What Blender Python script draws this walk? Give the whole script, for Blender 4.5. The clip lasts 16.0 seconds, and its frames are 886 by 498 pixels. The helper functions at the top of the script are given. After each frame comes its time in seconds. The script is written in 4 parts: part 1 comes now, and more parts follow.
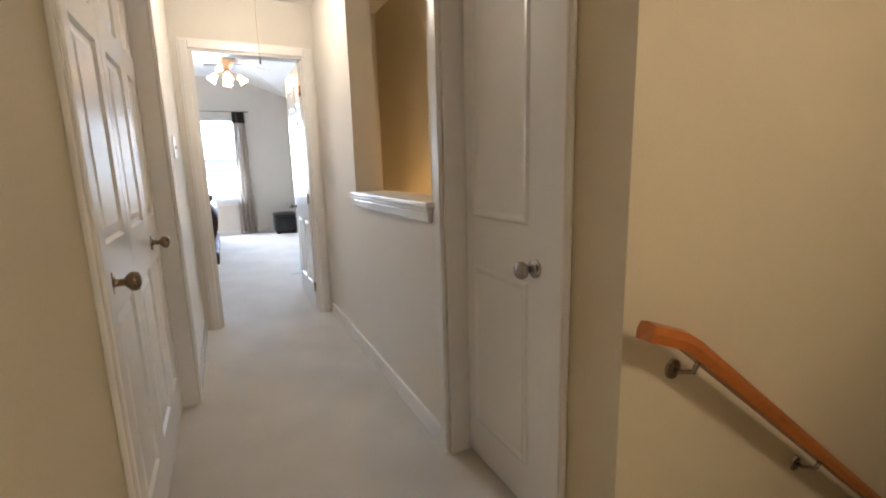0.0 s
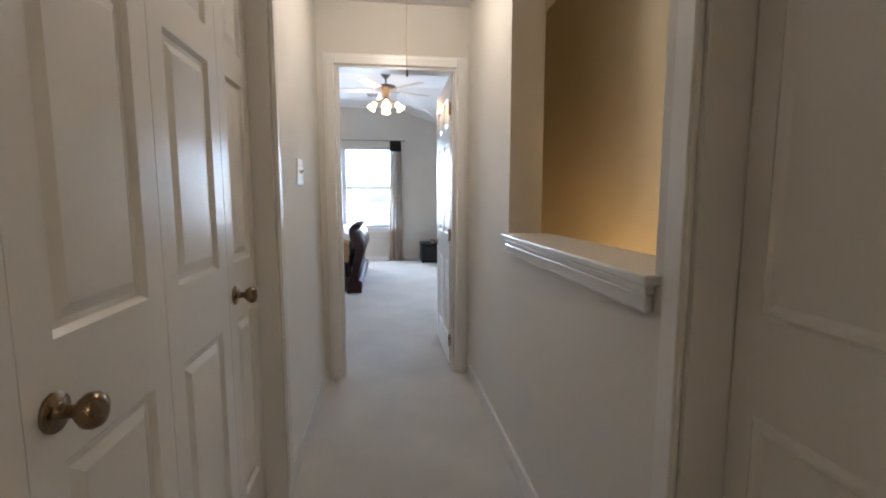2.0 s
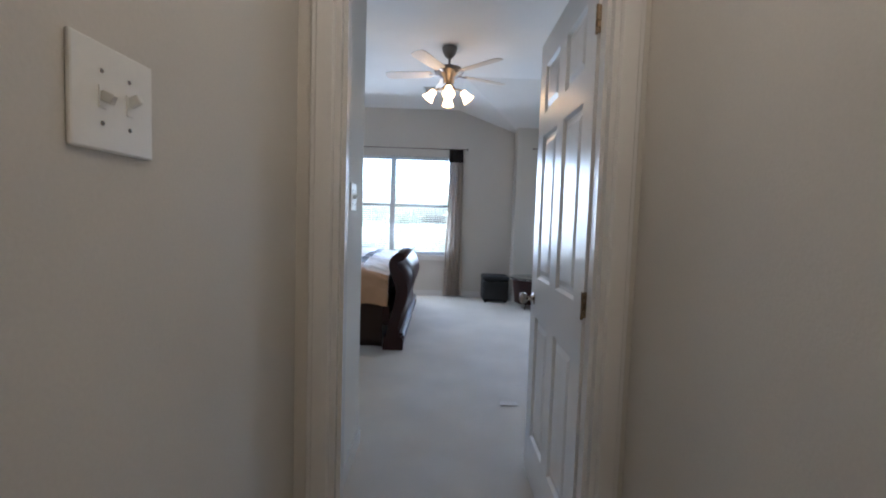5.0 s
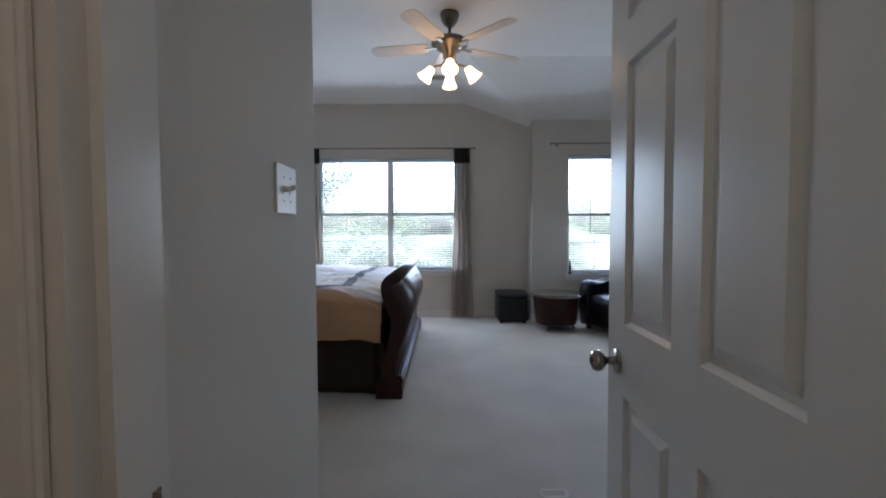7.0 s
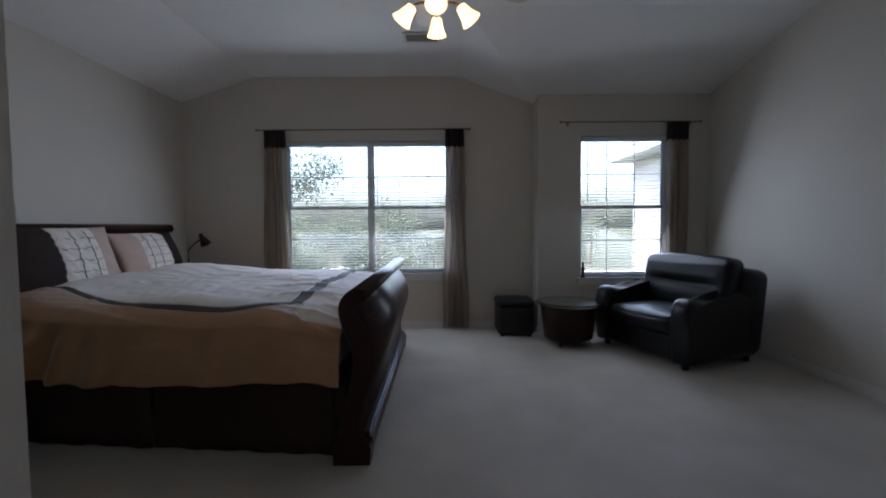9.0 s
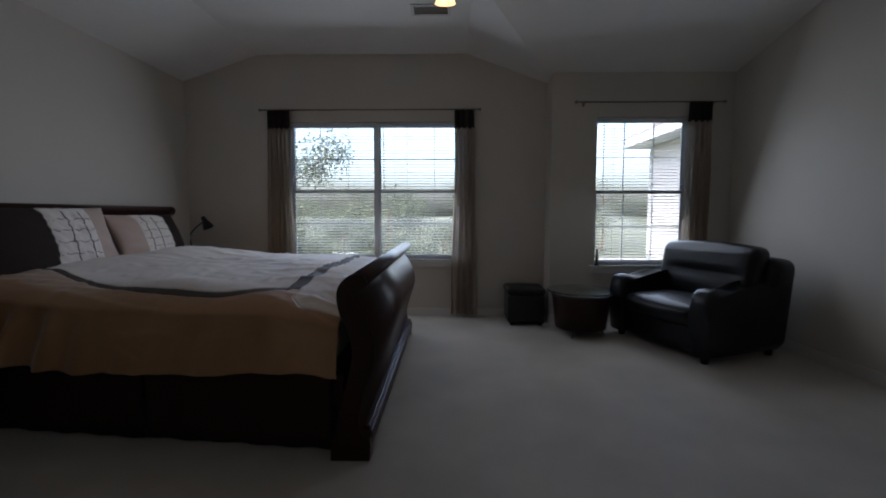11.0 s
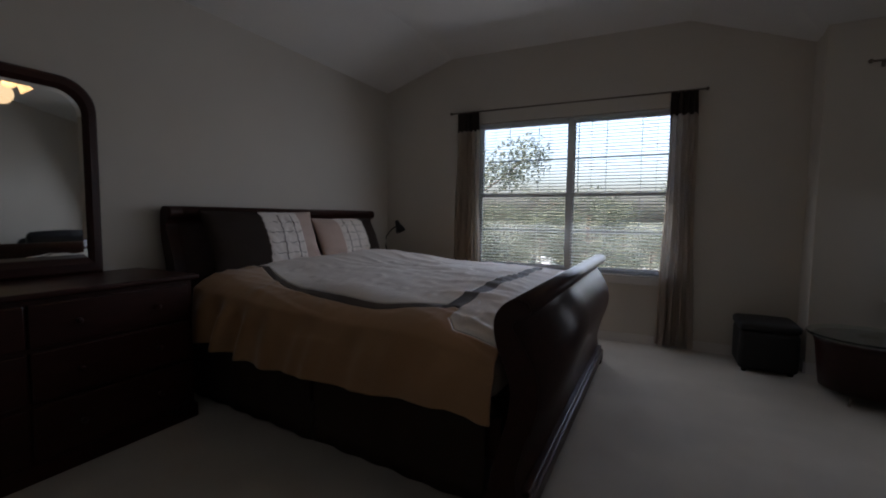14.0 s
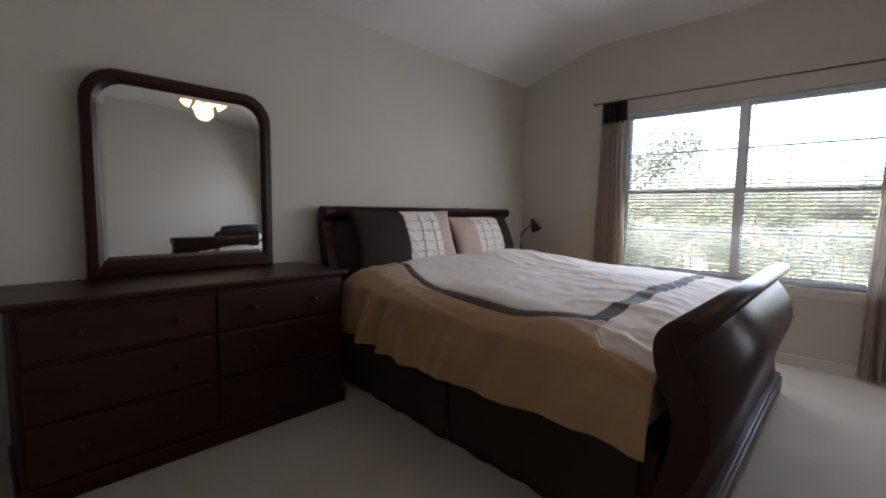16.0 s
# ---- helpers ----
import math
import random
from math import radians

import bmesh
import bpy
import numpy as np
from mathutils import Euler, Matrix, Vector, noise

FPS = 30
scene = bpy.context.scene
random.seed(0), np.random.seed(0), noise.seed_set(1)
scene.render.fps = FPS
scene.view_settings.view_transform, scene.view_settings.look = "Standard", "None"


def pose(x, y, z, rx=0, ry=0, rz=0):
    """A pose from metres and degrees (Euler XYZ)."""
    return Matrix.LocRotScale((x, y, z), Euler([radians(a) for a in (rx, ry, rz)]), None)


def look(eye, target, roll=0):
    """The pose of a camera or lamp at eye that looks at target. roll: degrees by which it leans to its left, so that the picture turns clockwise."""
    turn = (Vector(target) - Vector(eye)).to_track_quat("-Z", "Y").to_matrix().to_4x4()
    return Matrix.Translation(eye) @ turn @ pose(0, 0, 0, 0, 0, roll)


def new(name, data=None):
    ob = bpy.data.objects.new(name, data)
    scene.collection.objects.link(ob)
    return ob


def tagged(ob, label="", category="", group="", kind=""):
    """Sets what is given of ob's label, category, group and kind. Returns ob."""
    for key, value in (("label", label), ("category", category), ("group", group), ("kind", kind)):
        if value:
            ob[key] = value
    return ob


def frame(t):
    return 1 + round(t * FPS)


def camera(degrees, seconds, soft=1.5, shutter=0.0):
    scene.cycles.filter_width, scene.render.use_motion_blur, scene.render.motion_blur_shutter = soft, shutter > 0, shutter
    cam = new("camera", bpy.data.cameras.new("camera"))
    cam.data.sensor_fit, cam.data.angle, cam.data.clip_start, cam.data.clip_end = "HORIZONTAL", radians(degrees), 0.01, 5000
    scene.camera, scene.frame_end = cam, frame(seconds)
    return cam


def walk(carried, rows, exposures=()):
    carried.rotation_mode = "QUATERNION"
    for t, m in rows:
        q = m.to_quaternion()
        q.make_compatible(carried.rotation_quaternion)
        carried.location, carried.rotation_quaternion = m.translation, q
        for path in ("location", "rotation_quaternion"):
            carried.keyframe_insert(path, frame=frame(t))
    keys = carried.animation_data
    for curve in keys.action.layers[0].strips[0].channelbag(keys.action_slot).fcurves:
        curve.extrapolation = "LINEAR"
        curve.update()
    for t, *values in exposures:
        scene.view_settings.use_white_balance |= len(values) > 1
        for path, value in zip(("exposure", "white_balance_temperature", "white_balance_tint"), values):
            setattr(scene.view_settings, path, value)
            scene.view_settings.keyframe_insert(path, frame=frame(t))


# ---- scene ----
cam = camera(89.8, 16.0, soft=2.0)
PATH = [
    (0, (-0.282, -3.725, 1.187), (0.583, -1.959, 0.826), -1.5),
    (0.5, (-0.24, -3.648, 1.19), (0.411, -1.78, 0.897), -1.6),
    (1, (-0.204, -3.455, 1.158), (0.289, -1.531, 0.922), -2.4),
    (1.5, (-0.188, -3.186, 1.199), (0.199, -1.239, 0.956), -1.5),
    (2, (-0.094, -2.96, 1.209), (0.165, -0.99, 0.985), 0.0),
    (2.5, (-0.037, -2.708, 1.216), (0.103, -0.725, 1.0), -0.1),
    (3, (-0.083, -2.405, 1.205), (0.03, -0.418, 1.005), -0.0),
    (3.5, (-0.109, -2.122, 1.203), (-0.016, -0.134, 1.01), 1.0),
    (4, (-0.092, -1.811, 1.216), (-0.044, 0.181, 1.044), 2.0),
    (6.5, (-0.099, -0.573, 1.191), (-0.122, 1.425, 1.103), 0.9),
    (7, (-0.084, -0.343, 1.193), (-0.098, 1.655, 1.111), -0.2),
    (7.5, (-0.034, -0.096, 1.192), (-0.048, 1.903, 1.11), -0.5),
    (8, (-0.074, 0.18, 1.2), (-0.043, 2.178, 1.119), -0.6),
    (10.5, (0.039, 0.777, 1.19), (0.005, 2.771, 1.035), -0.1),
    (11, (-0.016, 0.744, 1.173), (-0.051, 2.738, 1.013), 0.0),
    (11.5, (-0.057, 0.769, 1.155), (-0.119, 2.763, 1.002), 0.0),
    (12, (-0.112, 0.829, 1.171), (-0.232, 2.819, 1.01), 0.4),
    (12.5, (-0.071, 0.928, 1.19), (-0.331, 2.904, 1.027), 0.3),
    (13, (-0.068, 1.084, 1.188), (-0.513, 3.027, 1.035), 0.3),
    (13.5, (0.0, 1.211, 1.196), (-0.684, 3.085, 1.043), 0.5),
    (14, (0.003, 1.218, 1.191), (-0.878, 3.007, 1.044), 0.6),
    (14.5, (-0.011, 1.244, 1.209), (-1.064, 2.937, 1.053), 1.0),
    (15, (-0.022, 1.292, 1.23), (-1.224, 2.882, 1.065), 0.7),
    (15.5, (-0.057, 1.303, 1.228), (-1.357, 2.814, 1.058), 0.6),
    (16, (-0.088, 1.273, 1.219), (-1.445, 2.732, 1.046), 0.7),
]
EXPOSURES = [(0, 6.05, 5600, 10), (1.5, 5.55, 5400, 10), (2.5, 5.2, 5350, 10), (4, 4.8, 5250, 10), (6.5, 4.3, 5400, 11), (7, 4.05, 5500, 11), (8, 3.55, 5600, 12),
             (10.5, 2.55, 5900, 13), (12.5, 2.5, 6100, 14), (14, 2.2, 6300, 16), (14.5, 2.3, 6300, 16), (15, 2.55, 6350, 16), (15.5, 3.05, 6400, 16), (16, 3.75, 6500, 16)]
SKY, WIN, HALL, LAND, STAIR, FAN, SHADE_GLOW = .15, 2.5, .30, .53, .34, .10, .36
walk(cam, [(t, look(e, a, r)) for t, e, a, r in PATH], exposures=EXPOSURES)

# ---- light ----
world = bpy.data.worlds.new("sky")
scene.world = world
world.use_nodes = True
wn = world.node_tree
bg = wn.nodes["Background"]
sky = wn.nodes.new("ShaderNodeTexSky")
sky.sky_type, sky.sun_disc = "NISHITA", False
sky.sun_elevation, sky.sun_rotation = radians(48), radians(200)
sky.air_density, sky.dust_density, sky.ozone_density = 1.0, 6.0, 1.0
wn.links.new(sky.outputs[0], bg.inputs[0])
bg.inputs[1].default_value = SKY


def lamp(name, kind, m, energy, colour, **more):
    data = bpy.data.lights.new(name, kind)
    data.energy, data.color = energy, colour
    for key, value in more.items():
        if key == "size": data.size = value
        if key == "size_y": data.shape, data.size_y = "RECTANGLE", value
        if key == "radius": data.shadow_soft_size = value
        if key == "angle": data.angle = value
    ob = new(name, data)
    ob.matrix_world = m
    return ob


lamp("sun", "SUN", pose(0, 0, 20, 42, 0, 340), 1.5, (1, .96, .9), angle=radians(12))
lamp("window_daylight", "AREA", look((-.85, 5.70, 1.42), (-.85, 2.6, .2)), WIN, (.86, .93, 1), size=1.75, size_y=1.45)
lamp("window_daylight", "AREA", look((1.98, 5.40, 1.40), (1.5, 2.6, .2)), WIN * .5, (.86, .93, 1), size=.85, size_y=1.45)
lamp("hall_lamp_light", "POINT", pose(0, -.80, 2.28), HALL, (1, .80, .58), radius=.09)
# unseen warm fill added behind the start of the walk, lights the stair wall
lamp("landing_fill", "POINT", pose(.9, -4.6, 2.1), LAND, (1, .78, .52), radius=.10)
# unseen warm fill added low behind the half wall, brightens the wall beyond
lamp("stairwell_fill", "POINT", pose(.80, -1.30, .38), STAIR, (1, .62, .25), radius=.08)
lamp("fan_lamp_light", "POINT", pose(-.05, 3.27, 2.34), FAN, (1, .68, .36), radius=.10)


# ---- materials ----
def material(name, colour, rough=.6, metal=0.0, vary=.12, scale=8.0, fine=120.0, bump=.0, depth=.002, coat=0.0, sheen=0.0, stretch=None, spec=.5, even=False):
    m = bpy.data.materials.new(name)
    m.use_nodes = True
    n, l = m.node_tree.nodes, m.node_tree.links
    b = n["Principled BSDF"]
    b.inputs["Roughness"].default_value, b.inputs["Metallic"].default_value = rough, metal
    b.inputs["Coat Weight"].default_value, b.inputs["Sheen Weight"].default_value = coat, sheen
    b.inputs["Coat Roughness"].default_value = .12
    b.inputs["Specular IOR Level"].default_value = spec
    tc = n.new("ShaderNodeTexCoord")
    mp = n.new("ShaderNodeMapping")
    mp.inputs["Scale"].default_value = stretch or (1, 1, 1)
    l.new(tc.outputs["Object"], mp.inputs[0])
    big, small = n.new("ShaderNodeTexNoise"), n.new("ShaderNodeTexNoise")
    big.inputs["Scale"].default_value, small.inputs["Scale"].default_value = scale, fine
    big.inputs["Detail"].default_value, small.inputs["Detail"].default_value = 5, 3
    for x in (big, small):
        l.new(mp.outputs[0], x.inputs["Vector"])
    mix = n.new("ShaderNodeMath")
    mix.operation = "ADD"
    l.new(big.outputs["Fac"], mix.inputs[0]), l.new(small.outputs["Fac"], mix.inputs[1])
    ramp = n.new("ShaderNodeMapRange")
    ramp.inputs["From Min"].default_value, ramp.inputs["From Max"].default_value = .6, 1.4
    ramp.inputs["To Min"].default_value, ramp.inputs["To Max"].default_value = 1 - vary, 1 + vary
    l.new(mix.outputs[0], ramp.inputs["Value"])
    hsv = n.new("ShaderNodeHueSaturation")
    hsv.inputs["Color"].default_value = (*colour, 1)
    l.new(ramp.outputs[0], hsv.inputs["Value"])
    l.new(hsv.outputs[0], b.inputs["Base Color"])
    rr = n.new("ShaderNodeMapRange")
    rr.inputs["To Min"].default_value, rr.inputs["To Max"].default_value = max(0, rough - .08), min(1, rough + .08)
    l.new(big.outputs["Fac"], rr.inputs["Value"])
    if even:
        b.inputs["Roughness"].default_value = rough
    else:
        l.new(rr.outputs[0], b.inputs["Roughness"])
    if bump:
        bp = n.new("ShaderNodeBump")
        bp.inputs["Strength"].default_value, bp.inputs["Distance"].default_value = bump, depth
        l.new(small.outputs["Fac"], bp.inputs["Height"]), l.new(bp.outputs[0], b.inputs["Normal"])
    return m


PAINT = material("wall_paint", (.60, .565, .51), .75, vary=.04, scale=2.5, fine=160, bump=.25, depth=.002)
# tan for the walls about the stair and landing, cream for the rest
TAN = material("tan_wall", (.60, .52, .37), .75, vary=.04, scale=2.5, fine=160, bump=.25, depth=.002)
CEIL = material("ceiling_paint", (.78, .76, .73), .85, vary=.04, scale=3, fine=90, bump=.5, depth=.003)
TRIM = material("gloss_white_paint", (.72, .70, .675), .27, vary=.015, scale=3, fine=60, even=True)
CARPET = material("carpet_pile", (.56, .515, .455), .95, vary=.22, scale=2.2, fine=330, bump=.9, depth=.008, sheen=.3)
WOOD = material("dark_cherry_wood", (.027, .0062, .0045), .36, vary=.35, scale=5, fine=40, bump=.05, depth=.001, coat=.04, spec=.3, stretch=(1, .25, 1))
OAK = material("orange_stained_oak", (.42, .13, .025), .32, vary=.25, scale=6, fine=60, bump=.1, depth=.001, coat=.3, stretch=(.2, 1, 1))
LEATHER = material("black_leather", (.0075, .0085, .012), .37, vary=.3, scale=6, fine=190, bump=.35, depth=.0015, spec=.4)
BLACK = material("black_upholstery", (.006, .006, .007), .55, vary=.3, scale=6, fine=150, bump=.3, depth=.002)
SATIN = material("tan_satin", (.40, .225, .105), .46, vary=.10, scale=5, fine=220, bump=.1, depth=.001, sheen=.3)
CREAM = material("cream_cotton", (.79, .73, .68), .75, vary=.07, scale=7, fine=260, bump=.3, depth=.002, sheen=.2)
BAND = material("grey_brown_satin", (.060, .047, .041), .72, vary=.12, scale=6, fine=220, bump=.1, depth=.001)
SHAM = material("dark_brown_satin", (.034, .024, .020), .85, spec=.2, vary=.15, scale=6, fine=220, bump=.1, depth=.001)
SEAM = material("taupe_thread", (.20, .165, .145), .7, vary=.1, scale=20)
SKIRT = material("brown_bedskirt_cloth", (.080, .052, .038), .85, vary=.15, scale=6, fine=240, bump=.3, depth=.002)
BEIGE = material("rose_beige_cotton", (.50, .37, .31), .7, vary=.07, scale=7, fine=240, bump=.25, depth=.002, sheen=.2)
CURTAIN = material("beige_curtain_cloth", (.66, .59, .51), .8, vary=.08, scale=5, fine=260, bump=.3, depth=.002, sheen=.3)
CURTAIN_TOP = material("dark_brown_curtain_cloth", (.05, .038, .034), .7, vary=.15, scale=6, fine=240, bump=.3, depth=.002)
NICKEL = material("satin_nickel", (.36, .32, .28), .25, 1.0, vary=.08, scale=20)
BRONZE = material("antique_brass", (.26, .19, .12), .28, 1.0, vary=.15, scale=20)
PEWTER = material("brushed_pewter", (.22, .19, .165), .38, 1.0, vary=.12, scale=20)
BLADE = material("maple_blade", (.55, .47, .38), .4, vary=.12, scale=6, fine=60, stretch=(1, 5, 1))
VINYL = material("white_vinyl", (.72, .75, .78), .4, vary=.03, scale=6)
SLAT = material("white_blind_slat", (.74, .75, .76), .45, vary=.03, scale=6)
PLASTIC = material("white_switch_plastic", (.80, .78, .74), .3, vary=.02, scale=10)
DARKMETAL = material("black_metal", (.012, .011, .011), .35, .3, vary=.2, scale=20)
VENT = material("painted_vent_metal", (.60, .58, .55), .5, .0, vary=.06, scale=20)
LEAF = material("leaf", (.105, .125, .085), .6, vary=.45, scale=.8, fine=6)
BARK = material("bark", (.10, .07, .05), .9, vary=.3, scale=6, fine=40, bump=.6, depth=.01)
GRASS = material("grass", (.085, .095, .060), .95, vary=.35, scale=.15, fine=3, bump=.3, depth=.02)
ASPHALT = material("pale_asphalt", (.26, .25, .24), .9, vary=.15, scale=.3, fine=20)
SIDING = material("cream_siding", (.78, .75, .69), .7, vary=.05, scale=1, fine=30)
ROOF = material("grey_shingle", (.20, .18, .17), .9, vary=.2, scale=1, fine=12, bump=.5, depth=.01)
CORD = material("cotton_cord", (.45, .38, .28), .9, vary=.1, scale=30)


def translucent(m, share):
    n, l = m.node_tree.nodes, m.node_tree.links
    b = n["Principled BSDF"]
    t, x = n.new("ShaderNodeBsdfTranslucent"), n.new("ShaderNodeMixShader")
    x.inputs[0].default_value = share
    l.new(b.inputs["Base Color"].links[0].from_socket, t.inputs[0])
    l.new(b.outputs[0], x.inputs[1]), l.new(t.outputs[0], x.inputs[2]), l.new(x.outputs[0], n["Material Output"].inputs[0])


translucent(CURTAIN, .5)
translucent(SLAT, .6)
translucent(LEAF, .4)


def glass(name, tint=(1, 1, 1), rough=.0):
    m = bpy.data.materials.new(name)
    m.use_nodes = True
    n, l = m.node_tree.nodes, m.node_tree.links
    b = n["Principled BSDF"]
    b.inputs["Base Color"].default_value = (*tint, 1)
    b.inputs["Roughness"].default_value, b.inputs["Transmission Weight"].default_value, b.inputs["IOR"].default_value = rough, 1, 1.45
    return m


GLASS = glass("table_glass", (.80, .92, .90))


def clear_pane():
    m = bpy.data.materials.new("window_glass")
    m.use_nodes = True
    n, l = m.node_tree.nodes, m.node_tree.links
    n.remove(n["Principled BSDF"])
    a, g, x, f = n.new("ShaderNodeBsdfTransparent"), n.new("ShaderNodeBsdfGlossy"), n.new("ShaderNodeMixShader"), n.new("ShaderNodeFresnel")
    g.inputs["Roughness"].default_value = .02
    l.new(f.outputs[0], x.inputs[0]), l.new(a.outputs[0], x.inputs[1]), l.new(g.outputs[0], x.inputs[2])
    l.new(x.outputs[0], n["Material Output"].inputs[0])
    return m


PANE = clear_pane()
MIRROR = bpy.data.materials.new("mirror_silver")
MIRROR.use_nodes = True
mb = MIRROR.node_tree.nodes["Principled BSDF"]
mb.inputs["Base Color"].default_value, mb.inputs["Metallic"].default_value, mb.inputs["Roughness"].default_value = (.86, .88, .87, 1), 1, .015


def glowing(name, colour, strength):
    m = bpy.data.materials.new(name)
    m.use_nodes = True
    b = m.node_tree.nodes["Principled BSDF"]
    b.inputs["Base Color"].default_value = (.9, .88, .84, 1)
    b.inputs["Emission Color"].default_value, b.inputs["Emission Strength"].default_value = (*colour, 1), strength
    b.inputs["Roughness"].default_value = .4
    return m


SHADE = glowing("lit_frosted_glass", (1, .56, .22), SHADE_GLOW)
DOME = glowing("lit_opal_glass", (1, .78, .52), .15)


# ---- building helpers ----
def mesh_object(name, bm, mat, smooth=False):
    me = bpy.data.meshes.new(name)
    bmesh.ops.recalc_face_normals(bm, faces=bm.faces)
    for f in bm.faces:
        f.smooth = smooth and len(f.verts) < 6
    bm.to_mesh(me)
    bm.free()
    me.materials.append(mat)
    return new(name, me)


def part(name, bm, mat, parent, label="", smooth=False):
    ob = mesh_object(name, bm, mat, smooth)
    ob.parent = parent
    return tagged(ob, label) if label else ob


def thing(name, label, category, at=(0, 0, 0), turn=0, group=""):
    ob = new(name)
    ob.empty_display_size = .1
    ob.matrix_basis = pose(*at, 0, 0, turn)
    return tagged(ob, label, category, group)


def block(x0, y0, z0, x1, y1, z1, bevel=0.0, seg=2, bm=None):
    bm = bm or bmesh.new()
    made = bmesh.ops.create_cube(bm, size=1)["verts"]
    for v in made:
        v.co = ((x0 + x1) / 2 + v.co.x * (x1 - x0), (y0 + y1) / 2 + v.co.y * (y1 - y0), (z0 + z1) / 2 + v.co.z * (z1 - z0))
    if bevel:
        edges = list({e for v in made for e in v.link_edges})
        bmesh.ops.bevel(bm, geom=edges, offset=bevel, segments=seg, affect="EDGES", profile=.5)
    return bm


def lathe(profile, n=24, bm=None, m=None):
    """Turns (radius, height) pairs about z."""
    bm = bm or bmesh.new()
    rings = []
    for r, z in profile:
        rings.append([bm.verts.new((r * math.cos(2 * math.pi * i / n), r * math.sin(2 * math.pi * i / n), z)) for i in range(n)])
    for a, b in zip(rings, rings[1:]):
        for i in range(n):
            bm.faces.new((a[i], a[(i + 1) % n], b[(i + 1) % n], b[i]))
    for ring in (rings[0], rings[-1]):
        bm.faces.new(ring)
    if m is not None:
        bmesh.ops.transform(bm, matrix=m, verts=[v for ring in rings for v in ring])
    return bm


def extrude(outline, y0, y1, bevel=0.0, axis="y", bm=None):
    """A closed outline of (u, w) pairs pushed along an axis: y (u=x, w=z), x (u=y, w=z) or z (u=x, w=y)."""
    bm = bm or bmesh.new()
    put = {"y": lambda u, w, d: (u, d, w), "x": lambda u, w, d: (d, u, w), "z": lambda u, w, d: (u, w, d)}[axis]
    a = [bm.verts.new(put(u, w, y0)) for u, w in outline]
    b = [bm.verts.new(put(u, w, y1)) for u, w in outline]
    n = len(a)
    for i in range(n):
        bm.faces.new((a[i], a[(i + 1) % n], b[(i + 1) % n], b[i]))
    caps = [bm.faces.new(a), bm.faces.new(b)]
    if bevel:
        bmesh.ops.bevel(bm, geom=[e for f in caps for e in f.edges], offset=bevel, segments=2, affect="EDGES", profile=.5)
    return bm


def tube(points, r, n=10, bm=None):
    """A round bar along points."""
    bm = bm or bmesh.new()
    pts = [Vector(p) for p in points]
    rings = []
    for i, p in enumerate(pts):
        d = (pts[min(i + 1, len(pts) - 1)] - pts[max(i - 1, 0)]).normalized()
        s = d.orthogonal().normalized() if abs(d.z) > .99 else d.cross(Vector((0, 0, 1))).normalized()
        u = d.cross(s)
        rings.append([bm.verts.new(p + r * (math.cos(2 * math.pi * k / n) * s + math.sin(2 * math.pi * k / n) * u)) for k in range(n)])
    for a, b in zip(rings, rings[1:]):
        for k in range(n):
            bm.faces.new((a[k], a[(k + 1) % n], b[(k + 1) % n], b[k]))
    bm.faces.new(rings[0]), bm.faces.new(rings[-1])
    return bm


def structure(name, bm, mat, label="", smooth=False):
    return tagged(mesh_object(name, bm, mat, smooth), label, "", "", "structure")


def moulding(x0, z0, x1, z1, y, depth, wide, sunk, rise, bm):
    """A raised panel in the plane y of a door: a sunk groove round a raised field. depth is the door side's sign."""
    rings = []
    for inset, d in ((0, 0), (wide * .45, -sunk), (wide, -sunk), (wide * 2.0, -rise)):
        rings.append([bm.verts.new((px, y + depth * d, pz)) for px, pz in ((x0 + inset, z0 + inset), (x1 - inset, z0 + inset), (x1 - inset, z1 - inset), (x0 + inset, z1 - inset))])
    for a, b in zip(rings, rings[1:]):
        for i in range(4):
            bm.faces.new((a[i], a[(i + 1) % 4], b[(i + 1) % 4], b[i]))
    bm.faces.new(rings[-1])
    return rings[0]


def panel_face(x0, x1, z0, z1, y, side, panels, bm):
    """One face of a door with panels (x0, z0, x1, z1) cut into it; side +1 looks to +y, -1 to -y."""
    xs = sorted({x0, x1, *[p[0] for p in panels], *[p[2] for p in panels]})
    zs = sorted({z0, z1, *[p[1] for p in panels], *[p[3] for p in panels]})
    for a, b in zip(xs, xs[1:]):
        for c, d in zip(zs, zs[1:]):
            mx, mz = (a + b) / 2, (c + d) / 2
            if not any(p[0] < mx < p[2] and p[1] < mz < p[3] for p in panels):
                bm.faces.new([bm.verts.new((px, y, pz)) for px, pz in ((a, c), (b, c), (b, d), (a, d))])
    for p in panels:
        moulding(*p, y, side, .022, .011, .003, bm)


def door_mesh(w, h, t, panels):
    """A leaf from x=0 to w, y=-t/2 to t/2, with panels on both faces."""
    bm = bmesh.new()
    panel_face(0, w, 0, h, t / 2, 1, panels, bm)
    panel_face(0, w, 0, h, -t / 2, -1, panels, bm)
    for quad in (((0, 0), (0, h)), ((w, h), (w, 0)), ((0, h), (w, h)), ((w, 0), (0, 0))):
        (ax, az), (bx, bz) = quad
        bm.faces.new([bm.verts.new(c) for c in ((ax, -t / 2, az), (bx, -t / 2, bz), (bx, t / 2, bz), (ax, t / 2, az))])
    bmesh.ops.remove_doubles(bm, verts=bm.verts, dist=.0004)
    return bm


def six_panels(w, h):
    s, m = .105, .10
    c = (w - 2 * s - m) / 2
    rows = ((.20, .765), (.945, 1.585), (1.685, h - .12))
    return [(x, a, x + c, b) for x in (s, s + c + m) for a, b in rows]


